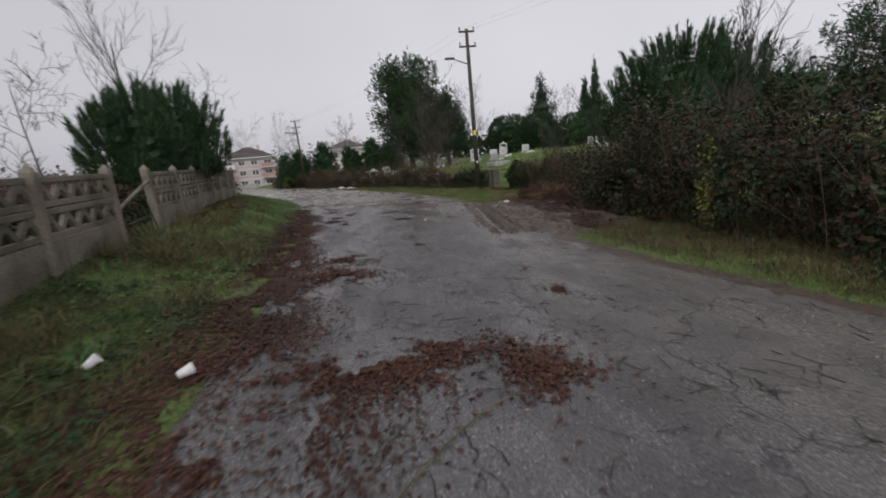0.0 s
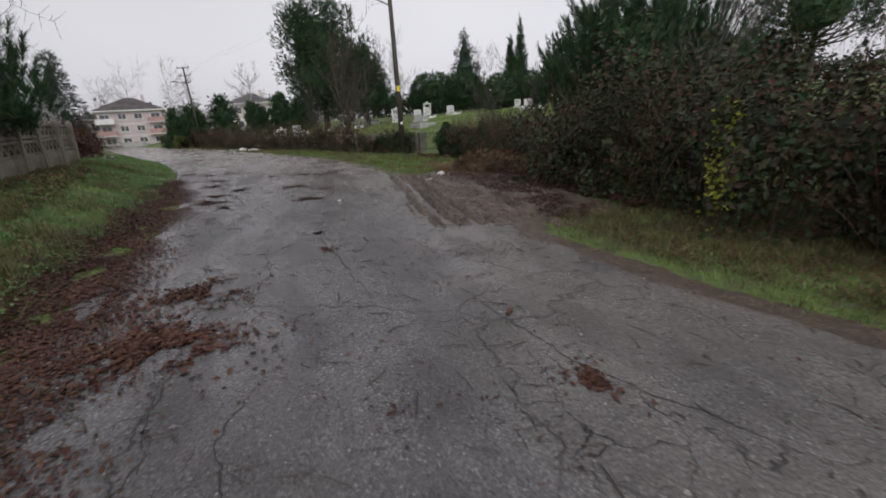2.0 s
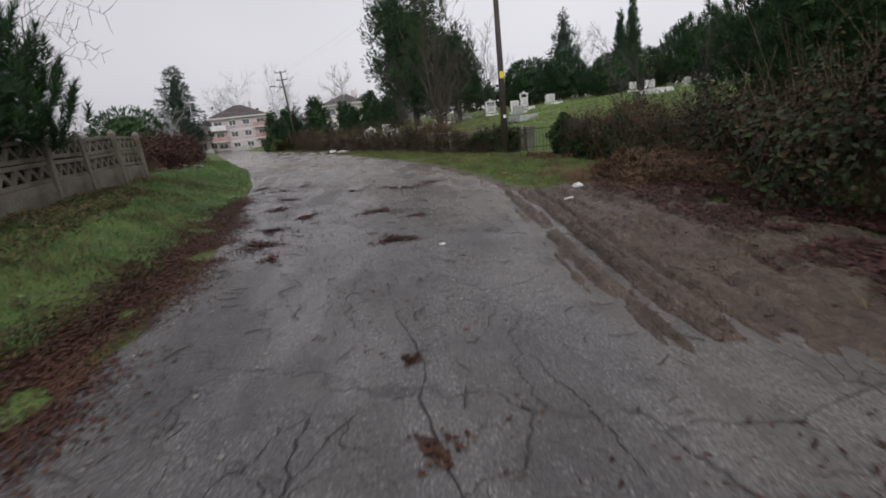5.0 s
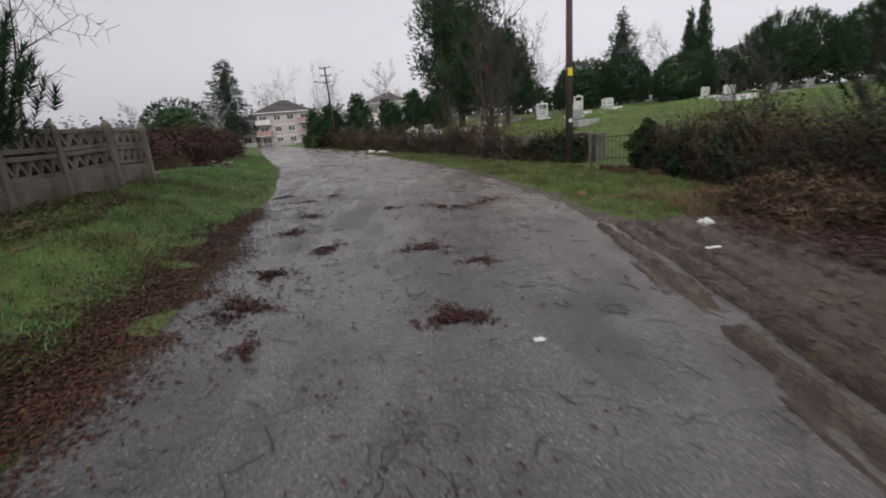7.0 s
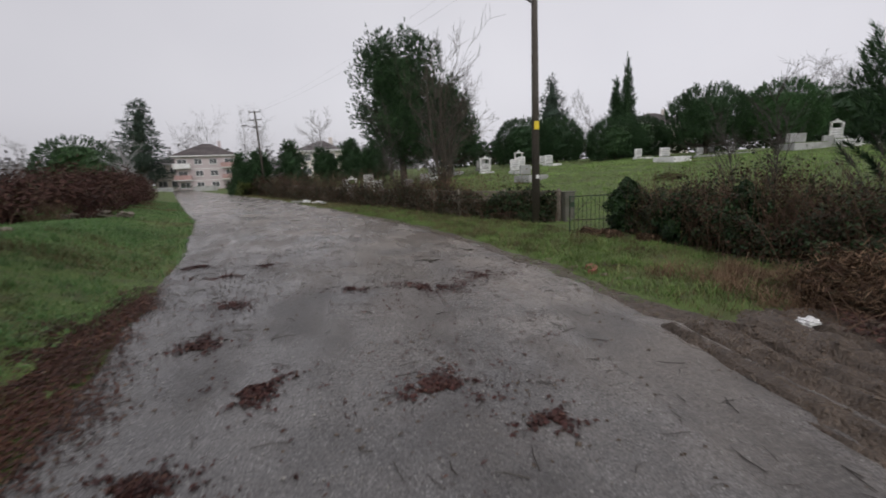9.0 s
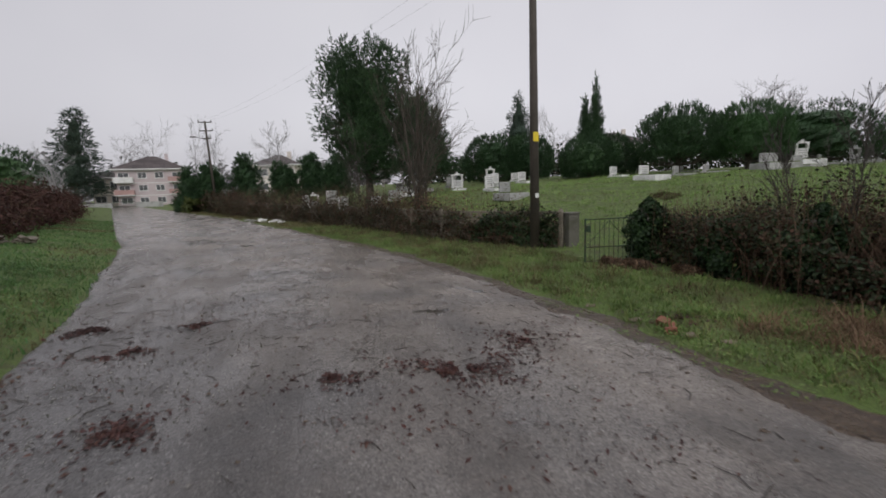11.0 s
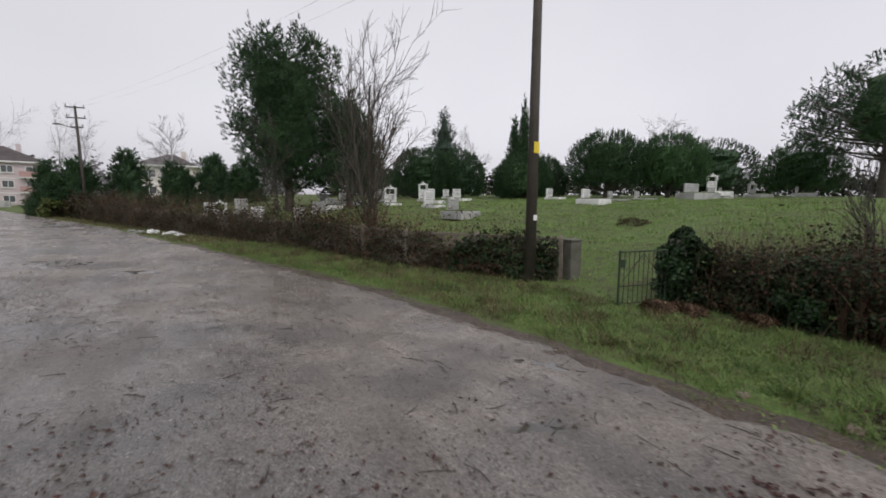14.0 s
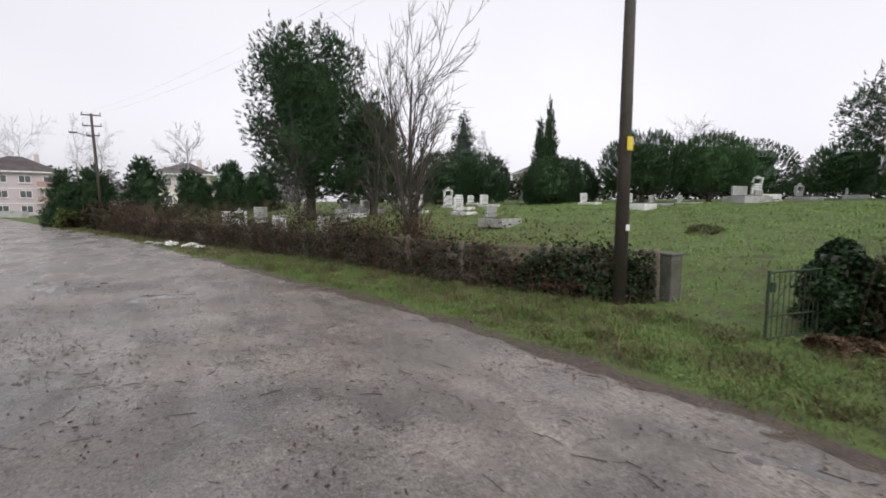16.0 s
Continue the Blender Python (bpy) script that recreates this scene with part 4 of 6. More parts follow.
scrub("wall_ivy", ((6.8, 23.2, 0.2, 0.8), (6.3, 23.9, 0.28, 0.98), (5.7, 24.75, 0.26, 0.88), (5.2, 25.5, 0.2, 0.5)), "dark ivy and brambles clinging to the end of the lattice wall", 9000, 0.052, ((BRAMBLE, 0.5), (IVY, 0.4), (RUSSET, 0.1)), 36, 90, 0.2, "ivy", lump=0.5)
scrub("wall_brambles", ((6.1, 24.2, 0.3, 0.35), (5.0, 26.0, 0.38, 0.75), (4.35, 27.8, 0.5, 1.0), (3.9, 29.6, 0.6, 1.2), (2.9, 33.0, 0.7, 1.35), (0.6, 38.5, 0.75, 1.25), (-2.2, 45.0, 0.9, 1.3), (-5.5, 53.0, 1.0, 1.4)),
      "russet brambles and bare stems growing through the lattice wall", 54000, 0.05, ((RUSSET, 0.66), (BRAMBLE, 0.30), (IVY, 0.04)), 8, 1400, 0.8, lump=0.75)
scrub("wall_weeds", ((6.6, 24.0, 0.3, 1.15), (5.4, 26.3, 0.5, 1.45), (4.6, 29.0, 0.6, 1.5), (3.6, 32.5, 0.7, 1.5)), "tall withered stems and straw rising behind the lattice wall", 5000, 0.03, ((STRAW, 0.5), (RUSSET, 0.35), (OLIVE, 0.15)), 48, 520, 0.25, "weeds", lump=0.8, long=3)
scrub("roadside_scrub", ((-5.2, 54.0, 1.2, 1.6), (-8.5, 62.0, 1.4, 1.8), (-13.0, 74.0, 1.5, 1.6)), "leafless reddish scrub beside the road", 16000, 0.12, ((RUSSET, 0.7), (BRAMBLE, 0.3)), 9, 160, 0.4)
scrub("olive_shrub", ((-8.9, 58.5, 0.9, 1.3), (-10.0, 61.5, 0.9, 1.2)), "yellowish green shrub at the roadside", 5000, 0.14, ((OLIVE, 1.0),), 10, 30, 0.1, "shrub")
scrub("red_scrub", ((-8.2, 25.5, 1.3, 0.9), (-10.5, 30.0, 2.0, 1.7), (-12.5, 37.0, 2.3, 1.9), (-15.5, 46.0, 2.2, 1.8), (-19.0, 57.0, 2.0, 1.7)), "thicket of dark red leafless scrub beyond the fence", 34000, 0.06, ((RED_SCRUB, 0.85), (RUSSET, 0.15)), 11, 900, 0.35, long=3)
scrub("red_scrub", ((-10.5, 25.0, 1.6, 1.2), (-18.0, 32.0, 2.2, 1.9), (-28.0, 40.0, 2.5, 2.0)), "thicket of dark red leafless scrub beyond the fence", 16000, 0.085, ((RED_SCRUB, 0.9), (RUSSET, 0.1)), 12, 500, 0.25, long=3)
scrub("weedy_tussock", ((-3.3, 9.6, 0.35, 0.10), (-3.6, 11.6, 0.6, 0.17), (-4.0, 13.6, 0.5, 0.15), (-4.4, 16.5, 0.35, 0.10)), "withered weeds along the foot of the fence", 6000, 0.015, ((RUSSET, 0.35), (STRAW, 0.2), (OLIVE, 0.45)), 13, 120, 0.3, "weeds", long=6)

scrub("garden_brambles", ((-3.6, -2.5, 0.5, 0.7), (-4.6, 6.0, 0.6, 0.8), (-5.4, 12.0, 0.6, 0.8), (-6.2, 19.0, 0.6, 0.8)), "tangled dark weeds behind the concrete fence", 16000, 0.07, ((BRAMBLE, 0.6), (RUSSET, 0.4)), 17, 200, 0.4)
scrub("far_hedgerow", ((13.0, 66.0, 2.0, 2.6), (30.0, 68.0, 2.2, 3.0), (42.0, 54.0, 2.2, 2.6), (56.0, 44.0, 2.4, 2.6), (66.0, 30.0, 2.4, 2.6), (70.0, 10.0, 2.4, 2.8)), "dark hedgerow closing the graveyard", 24000, 0.26, ((BRAMBLE, 0.7), (IVY, 0.3)), 14, 200, 0.3, "hedge", 0.5)
# the haze over these woods is painted into their twig colour
scrub("misty_wood", ((-120.0, 110.0, 8.0, 6.0), (-75.0, 140.0, 8.0, 7.0), (-40.0, 150.0, 8.0, 8.0), (-5.0, 155.0, 8.0, 7.0), (25.0, 140.0, 8.0, 7.0)), "far leafless wood with distance haze in its grey colour", 16000, 0.75, ((HAZED_TWIGS, 1.0),), 15, 300, 0.6, "wood", 0.6)
scrub("misty_wood", ((-130.0, 60.0, 6.0, 5.0), (-110.0, 95.0, 6.0, 5.5)), "far leafless wood with distance haze in its grey colour", 5000, 0.75, ((HAZED_TWIGS, 1.0),), 16, 100, 0.6, "wood", 0.6)
for i, (x, y, s) in enumerate(((13.2, 25.8, 0.5),)):
    scrub("weed_clump", ((x - s, y, s, 0.28), (x + s, y + 0.3, s, 0.15)), "withered clump of weeds on the lawn", 1500, 0.03, ((OLIVE, 0.5), (RUSSET, 0.5)), 70 + i, 30, 0.4, "weeds")

# low lattice wall, its pier, the gate and its ivy-grown pier
wall = thing("low_wall", 0, 0, 0, "low weathered concrete lattice wall overgrown with brambles", "wall")
run = ((6.9, 23.25), (4.55, 26.6), (3.5, 30.5), (2.4, 34.0), (0.2, 39.0), (-2.4, 45.0), (-5.2, 52.0))
rng = random.Random(14)
for (ax, ay), (bx, by) in zip(run, run[1:]):
    bays = max(2, round(math.hypot(bx - ax, by - ay) / 1.9))
    for k in range(bays):
        p, q = [Vector((ax + (bx - ax) * u, ay + (by - ay) * u, 0)) for u in (k / bays, (k + 1) / bays)]
        p.z, q.z = on(p.x, p.y), on(q.x, q.y)
        d = q - p
        turn = math.degrees(math.atan2(d.y, d.x))
        tilt = -math.degrees(math.atan2(d.z, math.hypot(d.x, d.y)))
        o = new("post", POST)
        o.parent = wall
        o.matrix_basis = pose(p.x, p.y, p.z - 0.22, rng.uniform(-2, 2), rng.uniform(-2, 2), turn)
        for name, data, up, tall in (("base_panel", SOLID, -0.06, 0.72), ("lattice_panel", LATTICE, 0.28, 1.0), ("lattice_panel", LATTICE, 0.63, 1.0)):
            o = new(name, data)
            o.parent = wall
            o.matrix_basis = Matrix.Translation(p + Vector((0, 0, up))) @ pose(0, 0, 0, rng.uniform(-2, 2), tilt, turn) @ Matrix.Diagonal((d.length - 0.02, 1, tall, 1))
pier = thing("gate_pier", 7.12, 23.15, on(7.12, 23.15) - 0.2, "grey concrete gate pier streaked with moss", "pier")
bm = bmesh.new()
box(bm, -0.17, -0.17, 0, 0.17, 0.17, 1.08, 0.015)
part("shaft", bm, OLD_CONCRETE, pier)
bm = bmesh.new()
box(bm, -0.19, -0.19, 1.082, 0.19, 0.19, 1.13, 0.012)
part("cap", bm, OLD_CONCRETE, pier)

gz = on(6.4, 20.85)
gate = thing("iron_gate", 5.95, 20.93, gz, "dark green iron gate standing open beside the ivy pier", "gate", turn=-8)
for name, a, b, r in (("stile", (0, 0, -0.05), (0, 0, 1.02), 0.020), ("stile", (1.14, 0, 0.02), (1.14, 0, 1.0), 0.016), ("top_rail", (0, 0, 0.99), (1.14, 0, 0.99), 0.014), ("lower_rail", (0, 0, 0.38), (1.14, 0, 0.36), 0.013), ("bottom_rail", (0, 0, 0.06), (1.14, 0, 0.06), 0.013)):
    part(name, cyl(bmesh.new(), a, b, r, r, 8), GREEN_IRON, gate)
for k in range(9):
    x = 0.115 + 0.114 * k
    part("bar", cyl(bmesh.new(), (x, 0.0, 0.06), (x, 0.0, 1.0), 0.007, 0.007, 6), GREEN_IRON, gate)
for a, b in (((0.05, 0.008, 0.42), (0.57, 0.008, 0.95)), ((0.57, 0.008, 0.95), (1.09, 0.008, 0.42))):
    part("brace", cyl(bmesh.new(), a, b, 0.007, 0.007, 6), GREEN_IRON, gate)
bm = bmesh.new()
box(bm, 0.02, -0.03, 0.72, 0.12, 0.03, 0.86, 0.008)
part("lock", bm, GREEN_IRON, gate, "iron lock case")
def ivy_pier(x, y, tall, label, seed, bulge=0.16):
    ob = thing("ivy_pier", x, y, on(x, y) - 0.1, label, "pier")
    bm = bmesh.new()
    box(bm, -0.17, -0.17, 0, 0.17, 0.17, tall, 0.012)
    part("shaft", bm, OLD_CONCRETE, ob)
    r = np.random.default_rng(seed)
    k = 6500
    an, hh = r.uniform(0, 2 * math.pi, k), r.uniform(0, 1, k)
    rr = (0.26 + 0.15 * np.sin(hh * 3.0) + 0.10 * np.sin(3 * an + 9 * hh) + 0.08 * np.sin(5 * an - 14 * hh + 1) + bulge * np.maximum(np.cos(an + 0.9), 0)) * r.uniform(0.5, 1.12, k) * np.sqrt(np.clip(1.15 - hh ** 3, 0.1, 1))
    mesh_object("ivy", *leaves(r, np.stack([rr * np.cos(an), rr * np.sin(an), 0.05 + (tall + 0.09 + 0.10 * np.sin(2 * an)) * hh], 1), 0.06, np.stack([np.cos(an), np.sin(an), 0.4 * np.ones(k)], 1)), IVY, ob)
    return ob


ivy_pier(7.45, 20.7, 1.25, "gate pier smothered in dark ivy", 3)
ivy_pier(7.4, 18.8, 0.95, "old fence pier smothered in dark ivy among the brambles", 13, 0.02)
ivy_pier(7.6, 17.4, 1.25, "tall fence pier smothered in dark ivy among the brambles", 14, 0.12)


# ---- poles and wires ----
def pole(x, y, height, label, radius=0.13, lean=0.0, arms=((0.35, 0.55), (1.15, 0.5)), lamp=False, sign=False):
    z = on(x, y)
    ob = thing("utility_pole", x, y, z - 0.3, label, "pole")
    ob.matrix_basis = pose(x, y, z - 0.3, 0, lean, 0)
    part("shaft", cyl(bmesh.new(), (0, 0, 0), (0, 0, height), radius, radius * 0.62, 14), POLE_WOOD, ob, smooth=True)
    for down, half in arms:
        bm = bmesh.new()
        box(bm, -half, -0.05, height - down - 0.04, half, 0.05, height - down + 0.04, 0.006)
        arm = part("crossarm", bm, POLE_WOOD, ob)
        for s in (-0.9, 0.9):
            bm = bmesh.new()
            cyl(bm, (s * half, 0, height - down + 0.04), (s * half, 0, height - down + 0.12), 0.015, 0.015, 6)
            cyl(bm, (s * half, 0, height - down + 0.10), (s * half, 0, height - down + 0.22), 0.045, 0.03, 8)
            part("insulator", bm, GALVANISED, arm)
    if lamp:
        bm = bmesh.new()
        cyl(bm, (0, 0, height - 1.75), (-0.9, -0.3, height - 1.5), 0.03, 0.025, 8)
        box(bm, -1.35, -0.42, height - 1.53, -0.85, -0.24, height - 1.43, 0.02)
        part("lamp_arm", bm, GALVANISED, ob, "street lamp head on a steel arm")
    if sign:
        bm = bmesh.new()
        box(bm, -0.10, -0.135, 3.22, 0.06, -0.125, 3.47, 0.003)
        part("number_plate", bm, YELLOW_SIGN, ob, "small yellow enamel plate")
        bm = bmesh.new()
        box(bm, -0.06, -0.145, 1.72, 0.05, -0.132, 1.84, 0.01)
        part("paper_scrap", bm, WHITE_PAINT, ob, "scrap of white paper")
    return ob


pole(6.25, 23.57, 8.6, "tall dark timber pole with crossarms and a yellow plate", 0.135, 0.0, ((0.12, 0.42), (0.85, 0.45)), True, True)
pole(-7.4, 59.7, 8.9, "weathered timber pole with crossarms and a street lamp", 0.13, -1.5, ((0.12, 0.6), (0.9, 0.6), (1.6, 0.4)), True)


def wire(a, b, sag, label):
    bm_seg, last = [], None
    for i in range(25):
        u = i / 24
        p = np.array(a) * (1 - u) + np.array(b) * u - np.array([0, 0, sag * 4 * u * (1 - u)])
        if last is not None:
            bm_seg.append((last, p, 0.0025, 0.0025))
        last = p
    return tagged(mesh_object("overhead_wire", *tubes(bm_seg, 4), BLACK), label, "wire", "overhead wires")


for s in (-0.38, 0.38):
    wire((6.25 + s, 23.57, 8.36), (-7.6 + s, 59.7, 9.0), 0.6, "thin black overhead wire between two poles")
    wire((6.25 + s, 23.57, 8.36), (26 + s, -14.0, 8.6), 0.7, "thin black overhead wire leaving the pole")


# ---- graves ----
def grave(x, y, turn, wide, tall, style, label, material=None):
    material = material or MARBLE
    low = 0.40 if wide > 1.2 else 0.22
    ob = thing("grave", x, y, on(x, y) - 0.05, label, "grave", "graves on the hillside", turn)
    bm = bmesh.new()
    box(bm, -wide / 2, -0.5, 0, wide / 2, 0.9, low * tall, 0.02)
    part("plinth", bm, material, ob)
    bm = bmesh.new()
    box(bm, -wide / 2 + 0.12, -0.4, low * tall + 0.002, wide / 2 - 0.12, 0.6, low * tall + 0.05, 0.01)
    part("planting_bed", bm, TURF, ob, "soil bed with weeds")
    half = wide * (0.27 if wide > 1.2 else 0.42)
    bm = bmesh.new()
    box(bm, -half, 0.66, low * tall + 0.001, half, 0.78, tall, 0.02)
    if style == 2:
        for x0, x1, z0, z1 in ((-half, -half * 0.72, 0.001, 0.34), (half * 0.72, half, 0.001, 0.34), (-half * 1.1, half * 1.1, 0.341, 0.42), (-half * 0.5, half * 0.5, 0.421, 0.48), (-0.05, 0.05, 0.481, 0.6)):
            box(bm, x0, 0.62, tall + z0, x1, 0.82, tall + z1, 0.008)
    part("headstone", bm, material, ob)
    head = ob.children[-1]
    bm = bmesh.new()
    n = 4
    for k in range(n):
        z = tall * 0.93 - (tall * 0.5) * (k + 0.3) / n
        box(bm, -half * 0.7, 0.652, z - 0.022, half * (0.7 - 0.12 * (k % 2)), 0.659, z + 0.022)
    part("inscription", bm, INSCRIPTION, head, "worn lines of lettering")
    return ob


grave(19.75, 33.1, 14, 1.6, 0.95, 1, "white marble grave with a framed headstone on the lawn")
grave(27.6, 31.6, -10, 2.3, 1.05, 0, "wide grey stone tomb before the pines", GREY_STONE)
grave(33.0, 33.3, -20, 1.6, 1.3, 2, "tall white tomb with a stepped top among the pines")
grave(10.55, 33.0, 12, 1.3, 0.95, 0, "grey stone grave with a tall headstone", GREY_STONE)
rngg = random.Random(7)
rows = [(8.0, 47.0), (7.7, 44.6), (9.6, 46.5), (6.6, 43.5), (11.2, 42.6), (12.2, 38.6), (14.0, 41.5), (5.0, 41.0), (3.2, 42.6), (1.2, 44.6), (-0.6, 47.5), (-2.2, 50.5), (0.8, 50.0), (2.8, 48.5), (15.4, 45.5),
        (23.6, 34.4), (25.2, 33.6), (30.8, 32.0), (35.0, 34.0), (37.2, 32.4), (39.0, 35.5), (21.5, 38.0), (17.0, 43.0), (12.6, 47.5), (10.4, 50.0), (18.4, 47.0), (41.5, 31.0), (-3.6, 54.0), (30.0, 40.0), (24.0, 47.0)]
for i, (x, y) in enumerate(rows):
    grey = i % 4 == 3 or (x > 20 and i % 3 != 0)
    grave(x, y, rngg.uniform(-15, 25), rngg.choice((0.7, 0.8, 0.9, 1.0, 1.4)), rngg.uniform(0.75, 1.2) * (0.72 if x > 20 else 1.0), (0, 1, 0, 1, 2)[i % 5] if y < 60 else 0,
          "weathered grey stone grave among grass" if grey else "white marble grave among grass", GREY_STONE if grey else MARBLE)


# ---- houses ----
def window(parent, x, z, wide, tall, face=-1.0, y=0.0):
    ob = new("window")
    ob.parent = parent
    ob.matrix_basis = Matrix.Translation((x, y, z))
    bm = bmesh.new()
    t = 0.09
    for a in ((-wide / 2 - t, -wide / 2, 0, tall), (wide / 2, wide / 2 + t, 0, tall), (-wide / 2 - t, wide / 2 + t, -t, 0), (-wide / 2 - t, wide / 2 + t, tall, tall + t), (-0.03, 0.03, 0, tall)):
        box(bm, a[0], -0.10, a[2], a[1], 0.05, a[3])
    part("window_frame", bm, WHITE_PAINT, ob)
    bm = bmesh.new()
    box(bm, -wide / 2, -0.02, 0, wide / 2, 0.02, tall)
    part("pane", bm, WINDOW_GLASS, ob)
    bm = bmesh.new()
    box(bm, -wide / 2 - 0.15, -0.16, -0.16, wide / 2 + 0.15, 0.0, -0.092)
    part("window_sill", bm, WHITE_PAINT, ob)
    return ob


def balcony(ob, bx, ex, z, each, paint, note):
    bm = bmesh.new()
    box(bm, bx, -1.2, z - 0.06, ex, -0.065, z + 0.1)
    bal = part("balcony", bm, WHITE_PAINT, ob)
    bm = bmesh.new()
    box(bm, bx, -1.2, z + 0.102, ex, -1.12, z + 0.95)
    box(bm, ex - 0.08, -1.12, z + 0.102, ex, -0.07, z + 0.95)
    box(bm, bx, -1.12, z + 0.102, bx + 0.08, -0.07, z + 0.95)
    part("parapet", bm, paint, bal, note)
    window(ob, (bx + ex) / 2, z + 0.2, 1.5, each * 0.66, y=-0.03)


def house(x, y, turn, wide, deep, eave, apex, label, wall_mat, storeys, columns, balconies=True):
    z = on(x, y)
    ob = thing("house", x, y, z - 0.2, label, "house", turn=turn)
    bm = bmesh.new()
    box(bm, -wide / 2, 0, 0, wide / 2, deep, eave)
    part("wall", bm, wall_mat, ob)
    o = 0.7
    bm = bmesh.new()
    box(bm, -wide / 2 - o, -o, eave + 0.002, wide / 2 + o, deep + o, eave + 0.2)
    part("eave_board", bm, WHITE_PAINT, ob)
    bm = bmesh.new()
    a = [bm.verts.new(v) for v in ((-wide / 2 - o, -o, eave + 0.2), (wide / 2 + o, -o, eave + 0.2), (wide / 2 + o, deep + o, eave + 0.2), (-wide / 2 - o, deep + o, eave + 0.2))]
    r = [bm.verts.new((-wide * 0.07, deep / 2, apex)), bm.verts.new((wide * 0.07, deep / 2, apex))]
    for f in ((a[0], a[1], r[1], r[0]), (a[1], a[2], r[1]), (a[2], a[3], r[0], r[1]), (a[3], a[0], r[0])):
        bm.faces.new(f)
    roof = part("roof", bm, ROOF_TILE, ob)
    bm = bmesh.new()
    box(bm, wide * 0.2, deep * 0.5, eave + 0.6, wide * 0.2 + 0.6, deep * 0.5 + 0.6, apex + 0.5)
    part("chimney", bm, wall_mat, roof)
    each = eave / storeys
    for s in range(storeys):
        for c in range(columns):
            wx = -wide / 2 + wide * (c + 0.5) / columns
            if balconies and c in (0, columns - 1) and s:
                continue
            window(ob, wx, s * each + each * 0.36, 1.25 if c else 1.6, each * 0.42, y=-0.03)
        bm = bmesh.new()
        box(bm, -wide / 2 - 0.04, -0.06, (s + 1) * each - 0.16, wide / 2 + 0.04, -0.002, (s + 1) * each - 0.02)
        part("string_course", bm, WHITE_PAINT, ob)
        if balconies and s:
            for bx, ex, paint, note in ((wide / 2 - wide / columns * 0.98, wide / 2 + 0.4, ORANGE_PAINT, "salmon painted parapet"), (-wide / 2 - 0.3, -wide / 2 + wide / columns, ORANGE_PAINT if s == 1 else WHITE_PAINT, "painted parapet")):
                balcony(ob, bx, ex, s * each, each, paint, note)
    return ob


house(-25.2, 106.5, 9, 10.6, 9.5, 6.8, 9.6, "three-storey pale pink house with a brown hipped roof", PINK_RENDER, 3, 4)
house(-33.5, 114.0, 9, 7.0, 8.0, 5.6, 7.2, "cream house half hidden behind the pink one", CREAM_RENDER, 2, 3, False)
house(-2.8, 86.0, -8, 6.2, 8.0, 4.4, 6.4, "small white house with a low roof behind trees", CREAM_RENDER, 2, 3, False)
house(50.5, 72.0, -20, 9.0, 8.0, 4.8, 7.2, "cream house with a brown roof behind the graveyard", CREAM_RENDER, 2, 4, False)

# pale garden wall across the road's end, with a dark gate
yard = thing("garden_wall", -27.5, 97.0, on(-27.5, 97), "low grey garden wall in front of the pink house", "wall", turn=8)
bm = bmesh.new()
box(bm, -14, 0, -0.4, -1.0, 0.25, 0.75, 0.02)
part("wall_panel", bm, GREY_STONE, yard)
bm = bmesh.new()
box(bm, 2.2, 0, -0.4, 6, 0.25, 0.8, 0.02)
part("wall_panel", bm, GREY_STONE, yard)
for k in range(12):
    x = -0.9 + 0.27 * k
    part("gate_bar", cyl(bmesh.new(), (x, 0.1, -0.1), (x, 0.1, 0.95), 0.04, 0.04, 6), GREEN_IRON, yard)
bm = bmesh.new()
box(bm, -1.0, 0.06, 0.9, 2.2, 0.14, 1.0)
box(bm, -1.0, 0.06, 0.1, 2.2, 0.14, 0.2)
part("gate_rail", bm, GREEN_IRON, yard)


# ---- leaf litter, twigs, stones and grass ----
def litter(name, label, x, y, lift, n_size, material, seed, surface_of, long=1.7, category="leaves"):
    rng = np.random.default_rng(seed)
    c = np.stack([x, y, surface_of(x, y) + lift + rng.uniform(0, 0.012, len(x))], 1)
    up = np.tile([[0, 0, 3.4]], (len(x), 1))
    return tagged(mesh_object(name, *leaves(rng, c, n_size * rng.uniform(0.6, 1.4, len(x)), up, long), material), label, category, kind="stuff")


def top_of(x, y):
    """The road, or the land beside it."""
    return np.maximum(tar(x, y), lie(x, y) + 0.004)


rng = np.random.default_rng(11)
y = rng.uniform(-2, 17.5, 88000)
wide = 0.40 + 0.20 * fbm(y, y * 0, 0.8, 3, 4) + np.clip((4.0 - y) * 0.07, 0, 0.3)
x = road_left(y) + lerp(y, (0, 0.15), (4, 0.15), (7, -0.05), (9.5, -0.35), (12, -0.2), (16, -0.15)) + rng.normal(0, 1, len(y)) * wide * 0.72 * lerp(y, (0, 1.1), (10, 1.0), (14, 0.8), (17.5, 0.35)) + 0.25 * fbm(y, y * 0, 1.2, 3, 2)
keep = (fbm(x, y * 0.6, 2.0, 4, 6) > lerp(y, (4, -0.14), (9, -0.34))) | (rng.uniform(0, 1, len(y)) < 0.12)
litter("leaf_litter", "wet reddish brown leaves drifted along the road's edge", x[keep], y[keep], 0.003, 0.020, DEAD_LEAF, 1, top_of)

